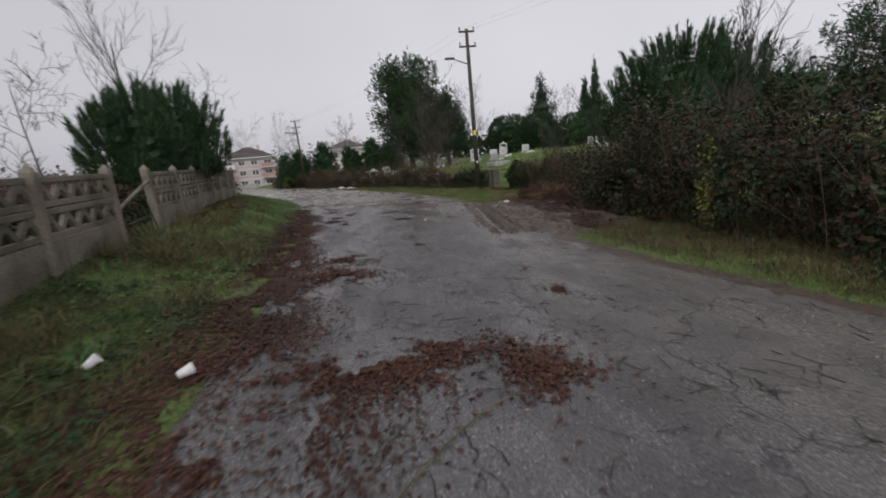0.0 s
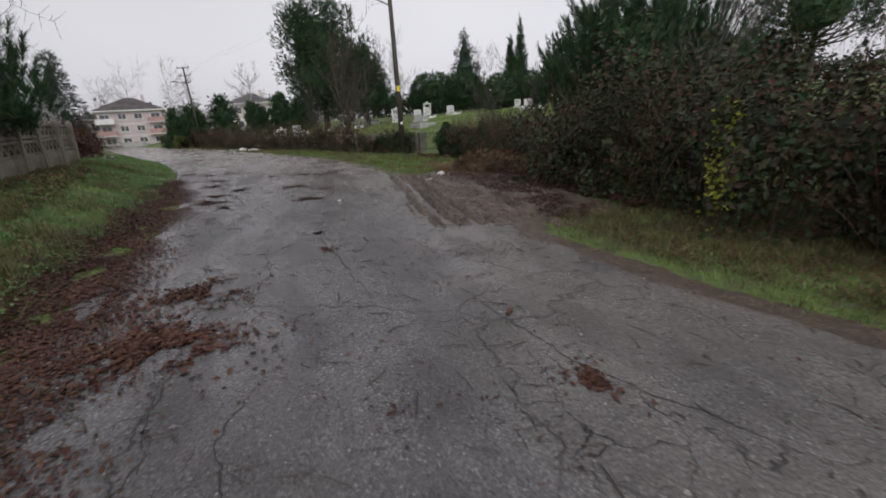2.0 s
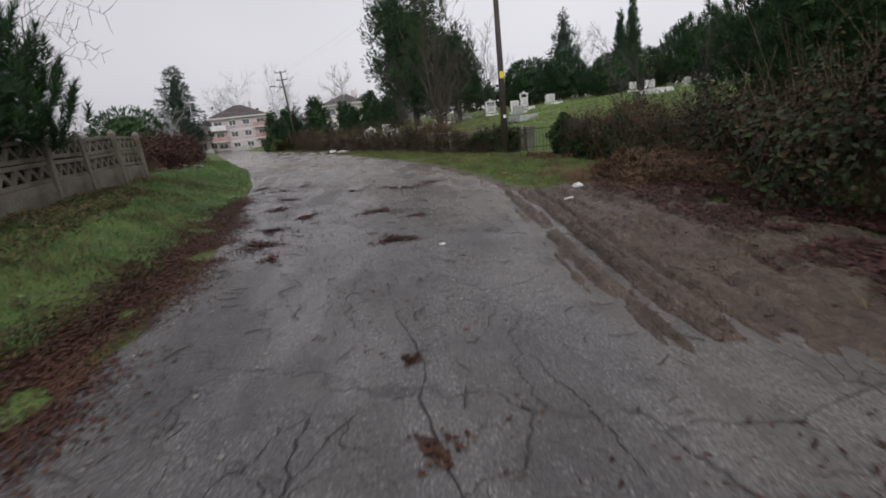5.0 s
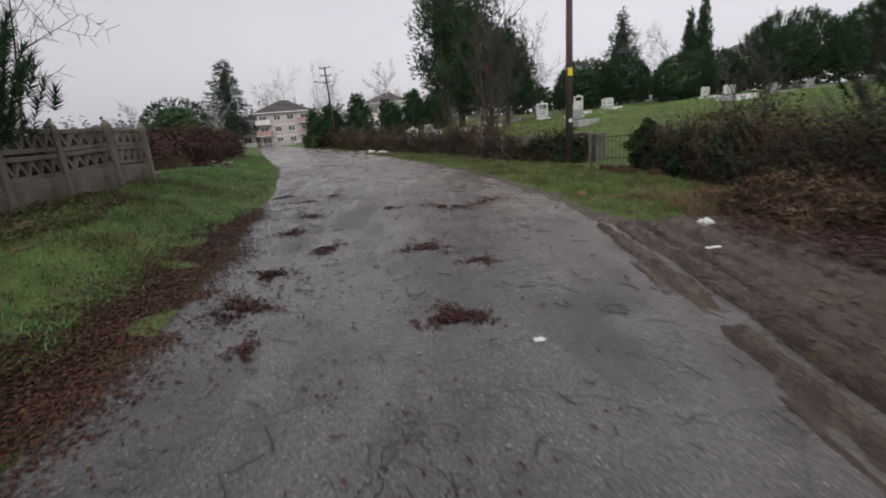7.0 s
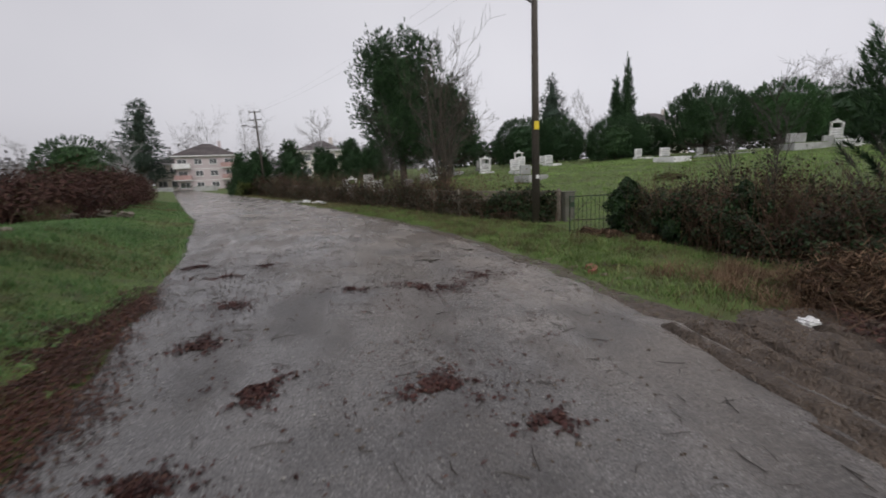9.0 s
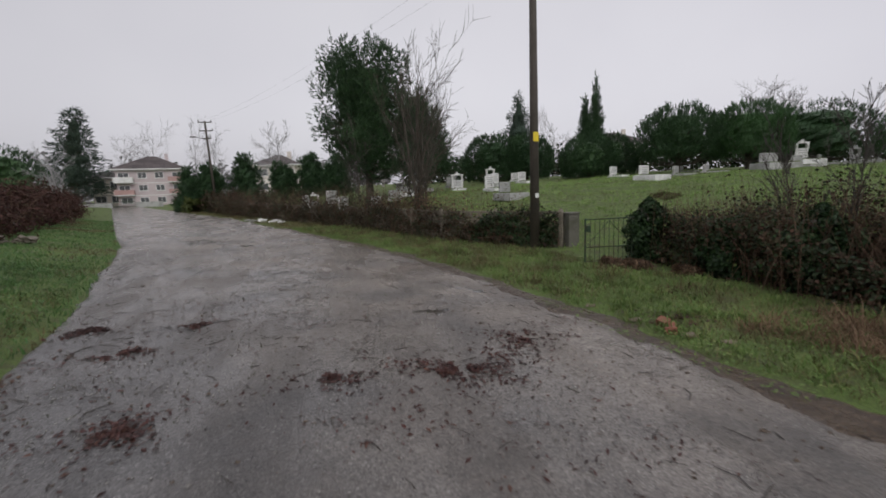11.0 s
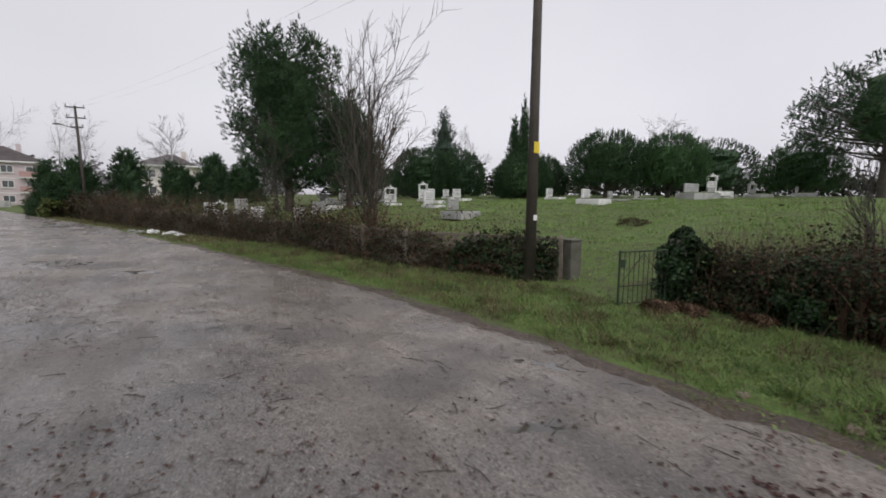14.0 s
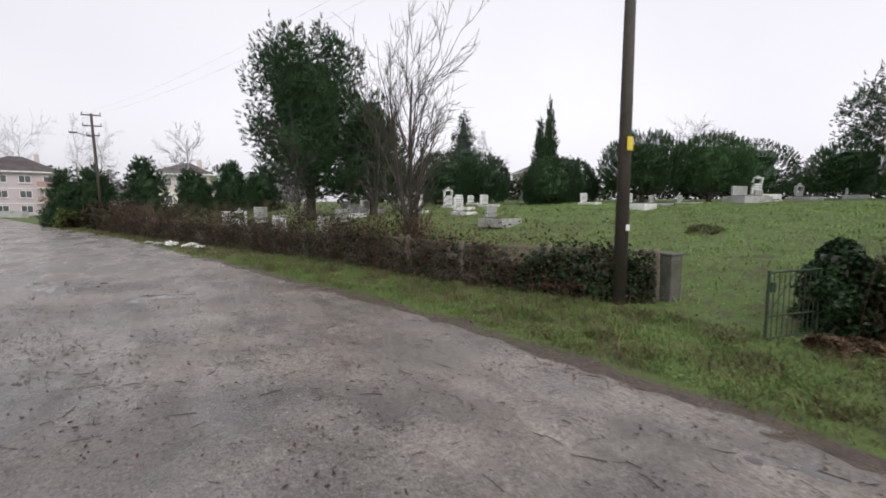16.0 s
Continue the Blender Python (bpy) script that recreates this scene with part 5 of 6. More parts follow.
patches = ((-0.1, 2.75, 0.75, 0.35, 2600), (0.45, 3.0, 0.35, 0.25, 700), (1.0, 2.6, 0.35, 0.5, 900), (-0.5, 5.6, 0.55, 0.45, 1800), (-0.35, 6.6, 0.4, 0.3, 900), (1.95, 4.3, 0.16, 0.2, 130), (1.9, 5.3, 0.1, 0.1, 60), (0.85, 7.72, 0.10, 0.12, 90), (0.8, 8.5, 0.06, 0.07, 40), (0.9, 11.55, 0.26, 0.16, 420), (0.75, 13.6, 0.28, 0.2, 420), (1.35, 13.0, 0.16, 0.14, 160),
           (-0.55, 13.9, 0.22, 0.25, 320), (-0.95, 12.9, 0.2, 0.2, 260), (-0.9, 12.0, 0.25, 0.25, 380), (-0.6, 11.2, 0.12, 0.25, 90), (-1.2, 14.9, 0.25, 0.3, 260), (0.2, 16.6, 0.45, 0.3, 120), (-1.2, 16.2, 0.3, 0.3, 160), (1.3, 16.4, 0.85, 0.5, 420), (2.2, 16.9, 0.5, 0.4, 160), (4.4, 17.0, 0.5, 0.35, 260), (-2.26, 18.7, 0.3, 0.2, 300), (-1.77, 17.8, 0.35, 0.22, 360), (-1.2, 18.6, 0.2, 0.15, 160))
for i, (px, py, sx, sy, n) in enumerate(patches):
    n = int(n * (2.8 if py > 10 else 2.0))
    r = np.random.default_rng(100 + i)
    a, k = r.uniform(0, 2 * math.pi, n), np.abs(r.normal(0, 0.55, n))
    k = k * (1 + 0.35 * np.sin(3 * a + i) + 0.25 * np.sin(5 * a + 2 * i))
    clear = fbm(px + sx * k * np.cos(a), py + sy * k * np.sin(a), 4.0, 3, i) > -0.18
    a, k = a[clear], k[clear]
    litter("leaf_patch", "sodden clump of dark red-brown leaves on the road", px + sx * k * np.cos(a), py + sy * k * np.sin(a), 0.002, 0.026, DARK_LEAF if py > 10 else DEAD_LEAF, 200 + i, top_of)

y = rng.uniform(-1, 30, 30000)
x = road_left(y) + (road_right(y) - road_left(y)) * rng.uniform(0.02, 1, len(y))
dense = 1.5 * fbm(x, y, 0.9, 4, 12) + rng.normal(0, 0.3, len(y)) > lerp(y, (0, 0.75), (10, 0.6), (15, 0.25), (30, 0.3))
x, y = x[dense], y[dense]
litter("scattered_leaves", "single dark leaves scattered over the wet road", x, y, 0.003, 0.013 * rng.uniform(0.4, 1.6, len(x)), DARK_LEAF, 3, top_of, 2.6)

seg = []
for i in range(900):
    ty = 0.5 + 23.5 * rng.uniform(0, 1) ** 1.5
    tx = float(road_left(ty) + (road_right(ty) - road_left(ty)) * rng.uniform(0.05, 0.98))
    an, ln = rng.uniform(0, math.pi), rng.uniform(0.04, 0.24)
    a = np.array([tx, ty, float(road_top(tx, ty)) + 0.006])
    bx, by = tx + ln * math.cos(an), ty + ln * math.sin(an)
    mxx, myy = (tx + bx) / 2 + rng.normal(0, 0.015), (ty + by) / 2 + rng.normal(0, 0.015)
    m = np.array([mxx, myy, float(road_top(mxx, myy)) + 0.008])
    b = np.array([bx, by, float(road_top(bx, by)) + 0.006])
    thick = rng.uniform(0.0022, 0.0048)
    seg += [(a, m, thick, thick), (m, b, thick, 0.6 * thick)]
tagged(mesh_object("fallen_twigs", *tubes(seg, 4), PALE_BARK), "thin dark twigs strewn over the wet road", "twigs", kind="stuff")
# a long dry stalk near the start
stalk = []
last = None
for i in range(9):
    u = i / 8
    sx, sy = -0.05 + 0.85 * u, 1.55 + 0.75 * u + 0.10 * math.sin(u * 3)
    p = np.array([sx, sy, float(top_of(sx, sy)) + 0.012])
    if last is not None:
        stalk.append((last, p, 0.005, 0.004))
    last = p
tagged(mesh_object("dry_stalk", *tubes(stalk, 5), GRASS_DRY), "long pale dry stalk lying on the road", "stalk")

# loose grit
n = 7000
y = -1 + 28 * rng.uniform(0, 1, n) ** 0.8
x = road_left(y) + (road_right(y) - road_left(y)) * rng.uniform(0.03, 1.0, n)
s = rng.uniform(0.004, 0.011, n) * np.where(rng.uniform(0, 1, n) < 0.04, 1.9, 1)
octa = np.array([(1, 0, 0), (0, 1, 0), (-1, 0, 0), (0, -1, 0), (0, 0, 0.7), (0, 0, -0.7)], float)
v = octa[None] * s[:, None, None] * rng.uniform(0.6, 1.3, (n, 6, 1)) + np.stack([x, y, top_of(x, y) + 0.3 * s], 1)[:, None]
OCTA_FACES = np.array([(0, 1, 4), (1, 2, 4), (2, 3, 4), (3, 0, 4), (1, 0, 5), (2, 1, 5), (3, 2, 5), (0, 3, 5)])
tagged(mesh_object("loose_gravel", v.reshape(-1, 3), (OCTA_FACES[None] + np.arange(n)[:, None, None] * 6).reshape(-1, 3), STONE_BIT), "small pale stones loose on the road", "gravel", kind="stuff")


# open cracks, filled with black silt
def crack(points, wide, seed):
    r = np.random.default_rng(seed)
    p, length = along(points, np.linspace(0, 1, 60))
    off = np.cumsum(r.normal(0, 0.012, (60, 2)), 0)
    off -= np.linspace(0, 1, 60)[:, None] * off[-1]
    p = p + off
    d = np.gradient(p, axis=0)
    d /= np.linalg.norm(d, axis=1, keepdims=True)
    side = np.stack([-d[:, 1], d[:, 0]], 1) * (wide * 0.7 * r.uniform(0.15, 1.3, 60) * np.sin(np.linspace(0.15, 3.0, 60)))[:, None]
    a, b = p - side, p + side
    v = np.concatenate([np.column_stack([a, road_top(a[:, 0], a[:, 1]) + 0.003]), np.column_stack([b, road_top(b[:, 0], b[:, 1]) + 0.003])])
    return tagged(mesh_object("road_crack", v, [(i, i + 1, 61 + i, 60 + i) for i in range(59)], SILT), "open crack in the asphalt filled with black silt", "crack", "cracks in the road")


for i, (pts, w) in enumerate(((((0.72, 10.0), (0.84, 8.6), (0.86, 7.7), (0.98, 6.8), (1.0, 6.0)), 0.012), (((1.75, 6.6), (1.9, 5.4), (1.98, 4.6), (2.3, 3.9), (2.5, 3.3)), 0.009),
                             (((-0.42, 3.2), (-0.45, 4.0), (-0.2, 4.5), (-0.35, 5.2)), 0.010), (((-0.2, 3.25), (0.1, 3.8), (0.05, 4.5), (0.2, 5.0)), 0.010), (((-0.4, 4.0), (0.05, 3.9), (0.5, 3.6)), 0.008),
                             (((0.1, 1.9), (0.4, 2.3), (0.75, 2.35), (1.1, 2.0)), 0.009), (((0.35, 2.3), (0.3, 1.7), (0.45, 1.3)), 0.008), (((-0.2, 1.6), (0.0, 2.2), (-0.1, 2.6)), 0.008), (((0.0, 6.2), (0.25, 6.9), (0.2, 7.6), (0.5, 8.1)), 0.009),
                             (((0.25, 6.9), (-0.2, 7.0), (-0.5, 7.4)), 0.008), (((2.4, 2.6), (2.0, 2.1), (1.6, 2.2)), 0.008), (((1.55, 8.4), (1.7, 7.6), (1.62, 7.0)), 0.008), (((0.5, 8.8), (0.3, 9.6), (0.42, 10.3)), 0.009))):
    crack(pts, w, 300 + i)

# puddles in the hollows
def puddle(x, y, rx, ry, turn, seed):
    r = np.random.default_rng(seed)
    ph = r.uniform(0, 6.28, 3)
    v, n = [], 40
    for i in range(n):
        a = 2 * math.pi * i / n
        k = 1 + 0.28 * math.sin(2 * a + ph[0]) + 0.18 * math.sin(3 * a + ph[1]) + 0.12 * math.sin(7 * a + ph[2])
        dx, dy = rx * k * math.cos(a), ry * k * math.sin(a)
        c, s_ = math.cos(radians(turn)), math.sin(radians(turn))
        v.append((dx * c - dy * s_, dx * s_ + dy * c, 0))
    v = np.array(v + [(0, 0, 0)])
    px, py = v[:, 0] + x, v[:, 1] + y
    v[:, 2] = road_top(px, py) - road_top(x, y) + 0.004
    v[:-1, 2] -= 0.006
    ob = mesh_object("puddle", v, [(i, (i + 1) % n, n) for i in range(n)], WATER, smooth=True)
    ob.location = (x, y, float(road_top(x, y)))
    return tagged(ob, "shallow muddy puddle on the worn road", "puddle", "puddles on the road")


for i, (x, y, rx, ry, tn) in enumerate(((1.6, 18.2, 0.3, 0.15, 20), (2.6, 19.2, 0.25, 0.15, -30), (-3.2, 29.0, 0.5, 0.9, 20), (-1.5, 27.0, 0.4, 0.35, 0), (3.05, 12.7, 0.08, 0.4, -8))):
    puddle(x, y, rx, ry, tn, i)


def crumpled(name, x, y, size, material, label, category, seed, squash=0.6, lift=0.0):
    bm = bmesh.new()
    bmesh.ops.create_icosphere(bm, subdivisions=3, radius=size)
    r = np.random.default_rng(seed)
    ph = r.uniform(0, 6, 4)
    for v in bm.verts:
        c = v.co / size
        k = 1 + 0.3 * math.sin(5 * c.x + ph[0]) * math.sin(4 * c.y + ph[1]) + 0.2 * math.sin(9 * c.z + 6 * c.x + ph[2]) + 0.12 * math.sin(13 * c.y + ph[3])
        v.co = Vector((c.x * 1.2, c.y * 0.9, c.z * squash)) * size * k
    me = bpy.data.meshes.new(name)
    bm.to_mesh(me)
    bm.free()
    me.materials.append(material)
    ob = new(name, me)
    ob.location = (x, y, float(top_of(x, y)) + size * squash * 0.75 + lift)
    return tagged(ob, label, category)


def paper_cup(x, y, turn, tip, label):
    ob = thing("paper_cup", x, y, float(lie(x, y)) + 0.07, label, "litter")
    ob.matrix_basis = pose(x, y, float(lie(x, y)) + 0.075, tip, 8, turn)
    bm = bmesh.new()
    cyl(bm, (0, 0, -0.05), (0, 0, 0.045), 0.028, 0.040, 14)
    for v in bm.verts:
        v.co.x *= 0.78
    part("body", bm, PLASTIC, ob)
    bm = bmesh.new()
    cyl(bm, (0, 0, 0.0455), (0, 0, 0.053), 0.043, 0.043, 14)
    for v in bm.verts:
        v.co.x *= 0.78
    part("rim", bm, PLASTIC, ob)
    return ob


paper_cup(-1.33, 2.98, 125, 80, "crushed white paper cup lying in the verge grass")
paper_cup(-2.0, 3.2, 110, 60, "small white paper cup half hidden in the verge grass")
crumpled("plastic_bag", 4.6, 13.9, 0.075, PLASTIC, "crumpled white plastic bag at the mud's edge", "litter", 3, 0.6, 0.06)
bm = bmesh.new()
box(bm, -0.075, -0.018, -0.01, 0.075, 0.018, 0.010, 0.005)
for v in bm.verts:
    v.co.z += 0.05 * v.co.x * v.co.x * 8 + 0.012 * math.sin(20 * v.co.x)
strip = part("plastic_strip", bm, PLASTIC, None, "white plastic strip lying in the mud")
strip.matrix_basis = pose(3.85, 12.7, float(lie(3.85, 12.7)) + 0.12, 0, 0, -25)
tagged(strip, category="litter")
crumpled("paper_scrap", 1.45, 11.1, 0.03, PLASTIC, "scrap of white paper on the road", "litter", 5, 0.3)
crumpled("rubbish_bag", -1.95, 39.6, 0.19, PLASTIC, "torn white rubbish bag dumped on the verge", "litter", 20, 0.6)
for i, (x, y, s) in enumerate(((-1.4, 38.9, 0.14), (-2.5, 40.3, 0.16), (-0.9, 38.4, 0.15), (-2.9, 41.2, 0.13), (-1.2, 39.6, 0.17))):
    crumpled("dumped_rubble", x, y, s, GREY_STONE if i % 2 else PLASTIC, "pale lump of dumped rubble on the verge", "rubble", 21 + i, 0.4)


def broken_brick(x, y, long, turn, tip, seed, label):
    """A snapped hollow brick with ragged ends and two bores."""
    r = random.Random(seed)
    bm = bmesh.new()
    for x0, y0, x1, y1, z0, z1 in ((-long / 2, -0.06, long / 2, 0.06, 0, 0.022), (-long / 2, -0.06, long / 2, 0.06, 0.068, 0.09), (-long / 2, -0.06, long / 2, -0.042, 0.022, 0.068), (-long / 2, 0.042, long / 2, 0.06, 0.022, 0.068), (-long / 2, -0.009, long / 2, 0.009, 0.022, 0.068)):
        box(bm, x0, y0, z0, x1 * r.uniform(0.75, 1.1), y1, z1, 0.003)
    ob = part("broken_brick", bm, BRICK, None, label)
    ob.matrix_basis = pose(x, y, float(top_of(x, y)) - 0.015, tip, r.uniform(-8, 8), turn)
    return tagged(ob, category="brick", group="bricks on the verge")


for i, (x, y, long, tn, tip) in enumerate(((4.05, 16.9, 0.17, 25, 14), (4.02, 16.72, 0.09, -40, 35), (3.9, 16.62, 0.05, 70, -4))):
    broken_brick(x, y, long, tn, tip, 30 + i, "snapped red hollow brick lying in the mud of the verge")
for i, (x, y, s) in enumerate(((3.89, 17.15, 0.07), (4.03, 16.5, 0.07), (3.8, 17.9, 0.06), (4.25, 16.2, 0.06))):
    crumpled("cardboard_scrap", x, y, s, CARD, "sodden pale brown cardboard scrap on the verge", "litter", 30 + i, 0.2)
for i, (x, y, s) in enumerate(((-7.6, 27.2, 0.28), (-7.1, 27.7, 0.2), (-8.2, 26.8, 0.22), (-6.2, 20.6, 0.16))):
    crumpled("rubble_lump", x, y, s, CONCRETE, "pale lump of broken concrete in the grass", "rubble", 40 + i, 0.55)
for i, (x, y) in enumerate(((6.15, 20.3), (6.55, 20.05), (6.95, 19.2))):
    scrub("dead_tussock", ((x - 0.18, y, 0.24, 0.2), (x + 0.2, y - 0.08, 0.2, 0.13)), "brown dead tussock before the gate", 2200, 0.017, ((RUSSET, 0.6), (STRAW, 0.4)), 60 + i, 90, 0.3, "tussock", 0.15, 8)


def sward(name, label, x, y, height, width, material, seed, lean=0.45):
    r = np.random.default_rng(seed)
    base = np.stack([x, y, lie(x, y) - 0.01], 1)
    return tagged(mesh_object(name, *blades(r, base, height * r.uniform(0.5, 1.5, len(x)), width * r.uniform(0.7, 1.3, len(x)), lean), material), label, "grass", kind="stuff")


def spread(n, y0, y1, d0, d1, left, seed):
    r = np.random.default_rng(seed)
    y = r.uniform(y0, y1, n)
    d = d0 + (d1 - d0) * r.uniform(0, 1, n)
    return (road_left(y) - d if left else road_right(y) + d), y, d


x, y, d = spread(66000, -2, 24, 0.05, 4.0, True, 1)
green = 1.9 * fbm(x, y, 0.9, 4, 2) + np.minimum((y - 7.5) * 0.16, 0.55) + (rng.uniform(-0.4, 0.4, len(x)))
edge = d > lerp(y, (0, 0.3), (6, 0.5), (9, 0.6), (14, 0.45), (17, 0.05)) + 0.25 * vnoise(y, y * 0, 2.2, 4) + rng.uniform(-0.15, 0.15, len(y))
g = (green > 0) & edge
sward("verge_grass", "lush wet green grass on the bank", x[g], y[g], np.clip(0.068 + 0.07 * fbm(x[g], y[g], 1.8, 3, 1), 0.03, 0.16), 0.0042, GRASS, 2, 0.9)
g = (green <= 0.15) & edge
sward("dry_verge_grass", "yellowed dry grass and weeds on the bank", x[g], y[g], np.clip(0.13 + 0.13 * fbm(x[g], y[g], 1.6, 3, 9), 0.05, 0.3), 0.0036, GRASS_DRY, 3, 0.9)
x, y, d = spread(60000, -2, 34, 0.0, 3.6, False, 4)
mud = (y > 8.0) & (y < 14.4) & (x < 6.2)
green = 1.7 * fbm(x, y, 0.8, 4, 6) + lerp(y, (0, -0.25), (7, -0.05), (14, 0.0), (18, 0.12)) + rng.uniform(-0.4, 0.4, len(x)) - 0.8 * ((y > 12.5) & (y < 15.5))
g = ~mud & (green > 0) & (d > 0.25 + 0.22 * vnoise(y, y * 0, 2.6, 3) + rng.uniform(-0.15, 0.15, len(y)))
sward("verge_grass", "lush wet green grass along the road's far side", x[g], y[g], 0.085, 0.005, VERGE, 5)
g = ~mud & (green <= 0.2) & (d > 0.3 + 0.2 * vnoise(y, y * 0, 2.6, 3))
sward("dry_verge_grass", "yellowed dry grass along the road's far side", x[g], y[g], 0.10, 0.004, GRASS_DRY, 6, 0.7)
x, y, d = spread(52000, 17, 48, 3.4, 34, False, 7)
dry = (2.0 * fbm(x, y, 0.4, 4, 4) + rng.normal(0, 0.35, len(x))) > 0.6
sward("dry_lawn_grass", "yellowed tufts in the lawn", x[dry], y[dry], 0.07, 0.011, GRASS_DRY, 81, 1.2)
x, y = x[~dry], y[~dry]
sward("lawn_grass", "damp uneven green lawn between the graves", x, y, 0.06, 0.013, LAWN, 8, 1.3)
x, y, d = spread(38000, 18, 48, -0.1, 6.5, True, 9)
g = fbm(x, y, 0.6, 4, 19) > -0.16
sward("dry_verge_grass", "brownish patches in the grass beyond the fence", x[~g], y[~g], 0.07, 0.007, GRASS_DRY, 11)
x, y = x[g], y[g]
sward("verge_grass", "lush wet green grass beyond the fence", x, y, 0.085, 0.008, GRASS, 10)
x, y, d = spread(10000, 34, 70, 0.1, 2.4, False, 12)
sward("dry_verge_grass", "yellowish grass strip beside the bend", x, y, 0.10, 0.010, GRASS_DRY, 13)

# broad-leaved weeds and dead leaves among the grass of the bank
x, y, d = spread(7000, -2, 14, 0.5, 3.6, True, 21)
g = vnoise(x, y, 1.3, 7) + 0.4 * vnoise(x, y, 4, 2) > 0.1
litter("bank_weeds", "low broad-leaved green weeds in the grass", x[g], y[g], 0.04, 0.022, GRASS, 22, lie, category="weeds")
x, y, d = spread(42000, -2, 12, 0.2, 3.2, True, 23)
g = fbm(x, y, 1.1, 4, 31) > lerp(y, (3, -0.25), (8, 0.1))
x, y = x[g], y[g]
litter("bank_leaves", "brown fallen leaves caught in the bank's grass", x, y, 0.03, 0.022, DEAD_LEAF, 24, lie)
x, y, d = spread(18000, -1, 13.5, 0.6, 3.4, False, 25)
litter("bank_leaves", "brown fallen leaves caught in the far verge", x, y, 0.03, 0.026, DEAD_LEAF, 26, lie)
x, y, d = spread(9000, 15, 26, -0.15, 2.8, False, 27)
g = vnoise(x, y, 1.6, 3) > -0.1
litter("bank_weeds", "low bright clover in the verge beside the gate", x[g], y[g], 0.04, 0.020, VERGE, 28, lie, category="weeds")

# taller withered tufts standing on the bank
r = np.random.default_rng(91)
cx, cy = r.uniform(0.7, 2.6, 46), r.uniform(0.5, 10.5, 46)
k = r.integers(0, 46, 5200)
ty = cy[k] + r.normal(0, 0.13, len(k))
tx = road_left(ty) - cx[k] + r.normal(0, 0.13, len(k))
sward("dry_tufts", "tall withered grass tufts on the bank", tx, ty, r.uniform(0.14, 0.34, 46)[k], 0.0036, GRASS_DRY, 92, 0.75)


# tufts: knots of longer grass that break up the verges
def tufts(name, label, n, y0, y1, d0, d1, left, each, tall, width, material, seed, size=0.1):
    r = np.random.default_rng(seed)
    ty = r.uniform(y0, y1, n)
    d = r.uniform(d0, d1, n)
    tx = road_left(ty) - d if left else road_right(ty) + d
    k = np.repeat(np.arange(n), each)
    px, py = tx[k] + r.normal(0, size, len(k)), ty[k] + r.normal(0, size, len(k))
    out = np.hypot(px - tx[k], py - ty[k]) / size
    sward(name, label, px, py, tall * r.uniform(0.5, 1.5, n)[k] * np.clip(1.2 - 0.3 * out, 0.3, 1.2), width, material, seed + 1, 0.8)


tufts("grass_tufts", "knotted tufts of longer green grass on the bank", 420, 4.5, 24, 0.5, 3.6, True, 55, 0.10, 0.0048, GRASS, 401)
tufts("grass_tufts", "sparse green tufts among the dry grass of the bank", 70, -1, 5, 0.5, 3.0, True, 55, 0.16, 0.004, GRASS, 403, 0.12)
tufts("grass_tufts", "knotted tufts of green grass along the far verge", 420, 14.8, 34, 0.4, 3.6, False, 45, 0.13, 0.006, VERGE, 405)
tufts("dry_tufts", "yellowed tufts at the foot of the lattice wall", 210, 18, 38, 0.5, 3.4, False, 45, 0.18, 0.006, GRASS_DRY, 407, 0.13)
tufts("dry_tufts", "yellowed tufts in the verge under the brambles", 200, -1, 8.5, 0.4, 2.6, False, 45, 0.14, 0.0045, GRASS_DRY, 409, 0.12)
tufts("dry_tufts", "withered brown tufts round the brush heap", 130, 13.0, 16.5, 1.3, 3.2, False, 50, 0.22, 0.0045, STRAW, 411, 0.14)
tufts("grass_tufts", "weedy green tufts in the churned mud", 60, 8.4, 12.0, 2.0, 3.0, False, 40, 0.10, 0.005, GRASS, 413, 0.14)
tufts("lawn_tufts", "uneven green tufts in the damp lawn", 900, 19, 42, 4.5, 26, False, 26, 0.13, 0.011, LAWN, 415, 0.22)

# dark leaves blown over the churned mud
r = np.random.default_rng(420)
y = r.uniform(8.0, 14.6, 24000)
x = 4.3 + 2.2 * r.uniform(0, 1, len(y)) ** 0.7 + 0.1 * (y - 10)
g = fbm(x, y, 1.4, 4, 3) + 0.30 * (x - 4.9) > 0.0
x, y = x[g], y[g]
litter("mud_leaves", "dark brown leaves trodden into the mud", x, y, 0.115, 0.03, DARK_LEAF, 421, lie)

# clods thrown up in the churned verge
n = 3200
y = r.uniform(8.2, 14.2, n)
x = 2.75 + 0.14 * (y - 9.9) + r.uniform(0, 3.2, n)
g = fbm(x, y, 1.6, 4, 21) + r.normal(0, 0.15, n) > -0.05
x, y = x[g], y[g]
s = r.uniform(0.008, 0.028, len(x))
row, col = np.clip(np.round((y - 7.0) / 0.05).astype(int), 0, mz.shape[0] - 1), np.clip(np.round((x - 1.9) / 0.03).astype(int), 0, mz.shape[1] - 1)
v = octa[None] * s[:, None, None] * np.array([[[1.2, 1.2, 0.8]]]) * r.uniform(0.6, 1.35, (len(x), 6, 1)) + np.stack([x, y, mz[row, col] + 0.2 * s], 1)[:, None]
tagged(mesh_object("verge_clods", v.reshape(-1, 3), (OCTA_FACES[None] + np.arange(len(x))[:, None, None] * 6).reshape(-1, 3), MUD), "dark wet clods in the churned verge", "mud", kind="stuff")

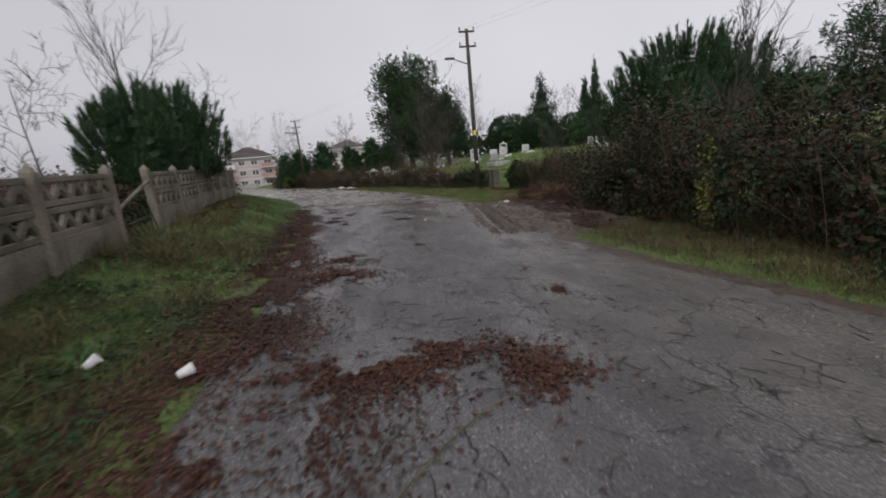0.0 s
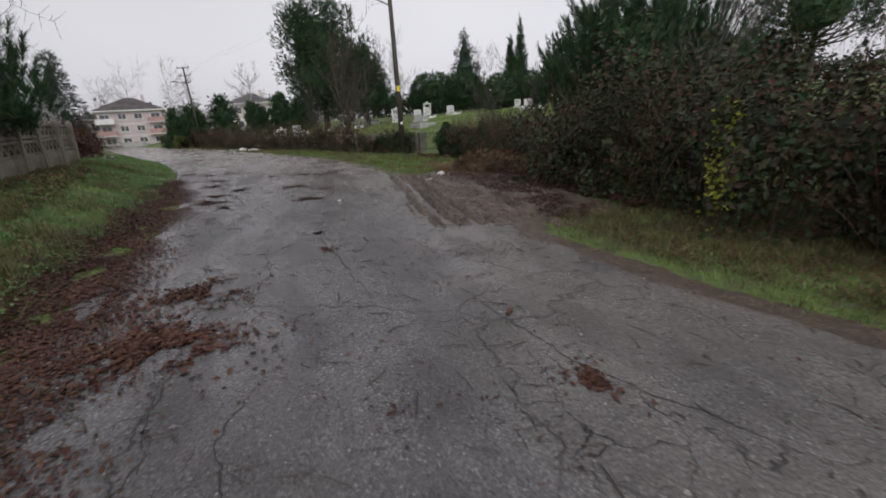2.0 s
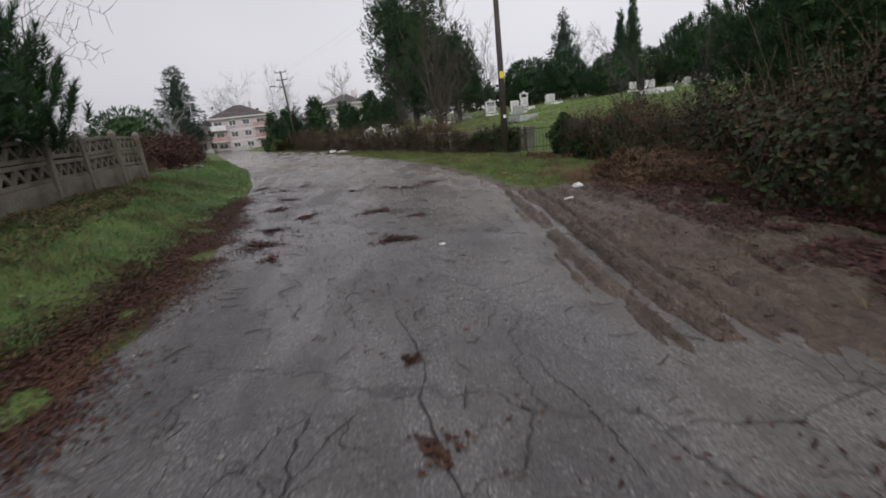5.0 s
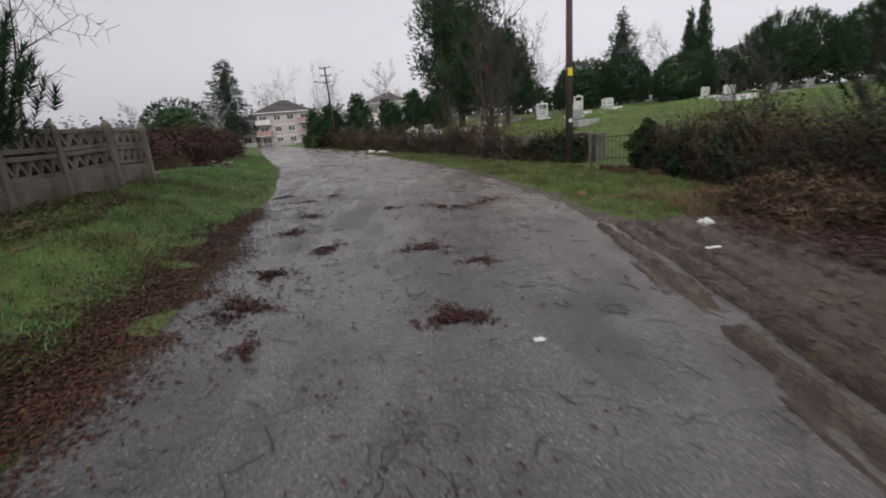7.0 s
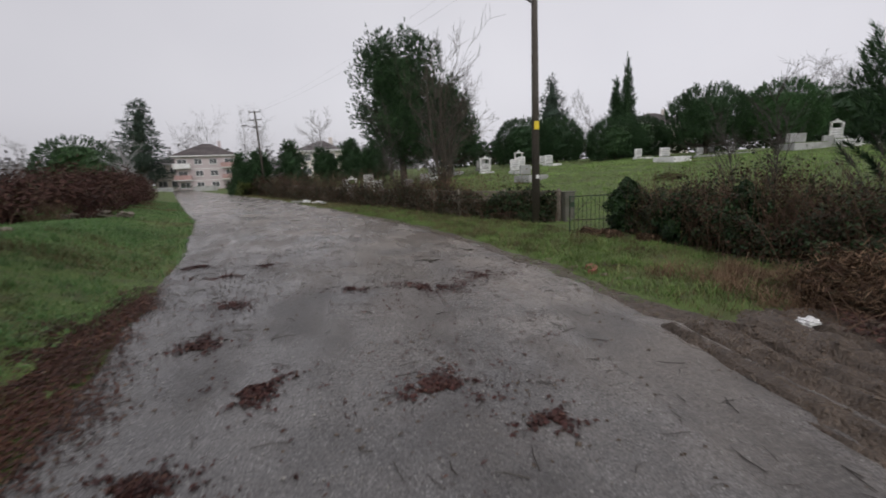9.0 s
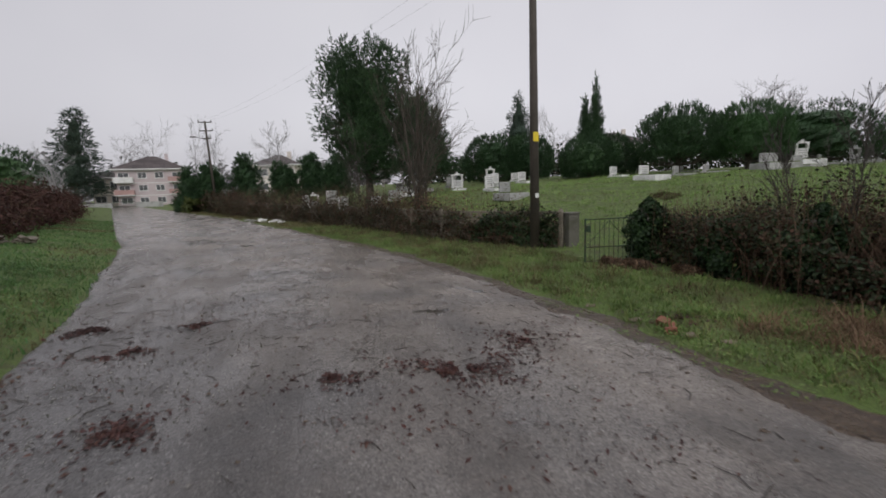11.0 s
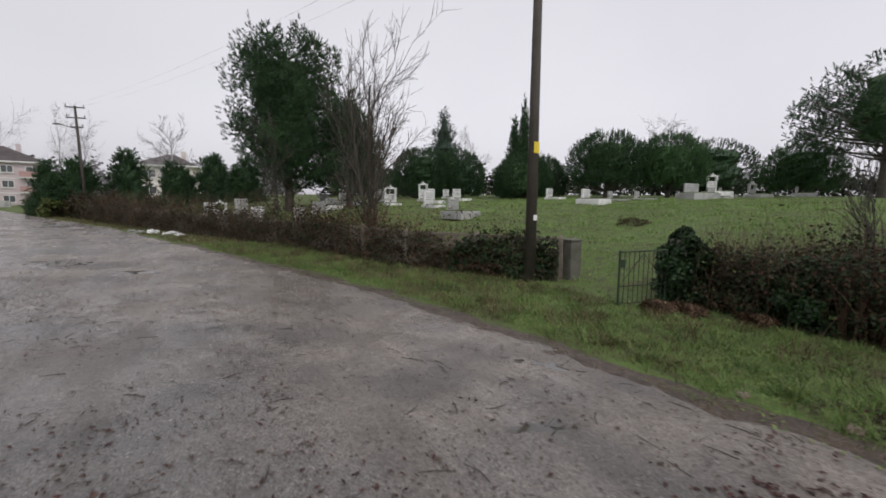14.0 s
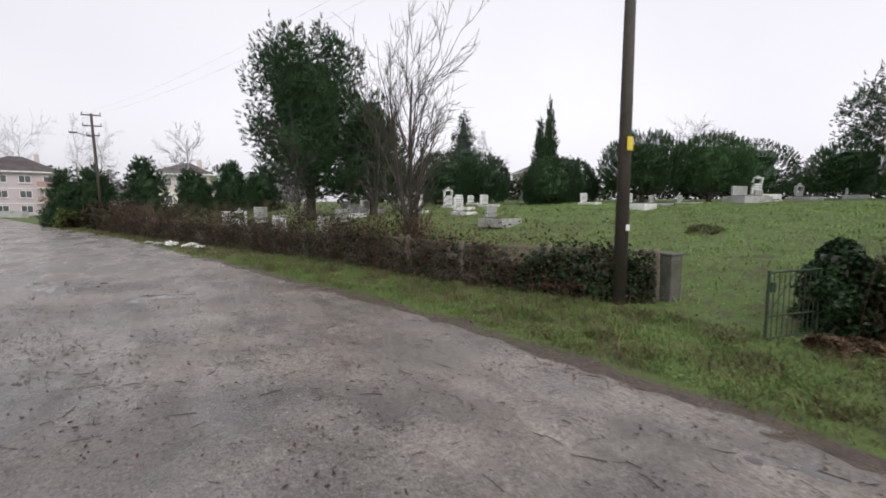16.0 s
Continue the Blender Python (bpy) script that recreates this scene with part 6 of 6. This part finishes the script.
# clods of mud dropped by wheels
n = 2600
y = r.uniform(11.5, 30, n)
x = road_left(y) + (road_right(y) - road_left(y)) * r.uniform(0.02, 0.98, n)
g = fbm(x, y, 0.7, 4, 17) + r.normal(0, 0.2, n) > 0.0
x, y = x[g], y[g]
n = len(x)
s = r.uniform(0.006, 0.017, n) * np.where(r.uniform(0, 1, n) < 0.06, 1.8, 1)
v = octa[None] * s[:, None, None] * np.array([[[1.3, 1.0, 0.75]]]) * r.uniform(0.6, 1.35, (n, 6, 1)) + np.stack([x, y, top_of(x, y) + 0.2 * s], 1)[:, None]
tagged(mesh_object("mud_clods", v.reshape(-1, 3), (OCTA_FACES[None] + np.arange(n)[:, None, None] * 6).reshape(-1, 3), MUD), "small dark clods of mud on the road", "mud", kind="stuff")

x, y, d = spread(16000, -2, 7.5, 0.35, 3.4, True, 431)
g = fbm(x, y, 1.3, 4, 33) > -0.05
litter("dark_weeds", "low dark broad-leaved weeds on the bank", x[g], y[g], 0.05, 0.03, IVY, 432, lie, category="weeds")
x, y, d = spread(9000, 4, 26, 0.3, 3.8, True, 433)
g = fbm(x, y, 0.9, 4, 35) > 0.08
litter("clover", "patches of low clover in the bank's grass", x[g], y[g], 0.06, 0.026, GRASS, 434, lie, category="weeds")

# washed-out gravel on the worn bend
n = 9000
y = r.uniform(16, 30, n)
x = road_left(y) + (road_right(y) - road_left(y)) * r.uniform(0.02, 0.95, n) ** 1.2
g = fbm(x, y, 0.6, 4, 27) + 0.5 * fbm(x, y, 2.5, 3, 28) + r.normal(0, 0.12, n) > 0.12
x, y = x[g], y[g]
for name, label, material, pick in (("pale_gravel", "small pale stones washed out of the road", STONE_BIT, np.arange(len(x)) % 3 == 0), ("dark_gravel", "small dark wet stones washed out of the road", OLD_CONCRETE, np.arange(len(x)) % 3 != 0)):
    px, py = x[pick], y[pick]
    n = len(px)
    s = r.uniform(0.005, 0.013, n)
    v = octa[None] * s[:, None, None] * r.uniform(0.6, 1.35, (n, 6, 1)) + np.stack([px, py, top_of(px, py) + 0.3 * s], 1)[:, None]
    tagged(mesh_object(name, v.reshape(-1, 3), (OCTA_FACES[None] + np.arange(n)[:, None, None] * 6).reshape(-1, 3), material), label, "gravel", kind="stuff")
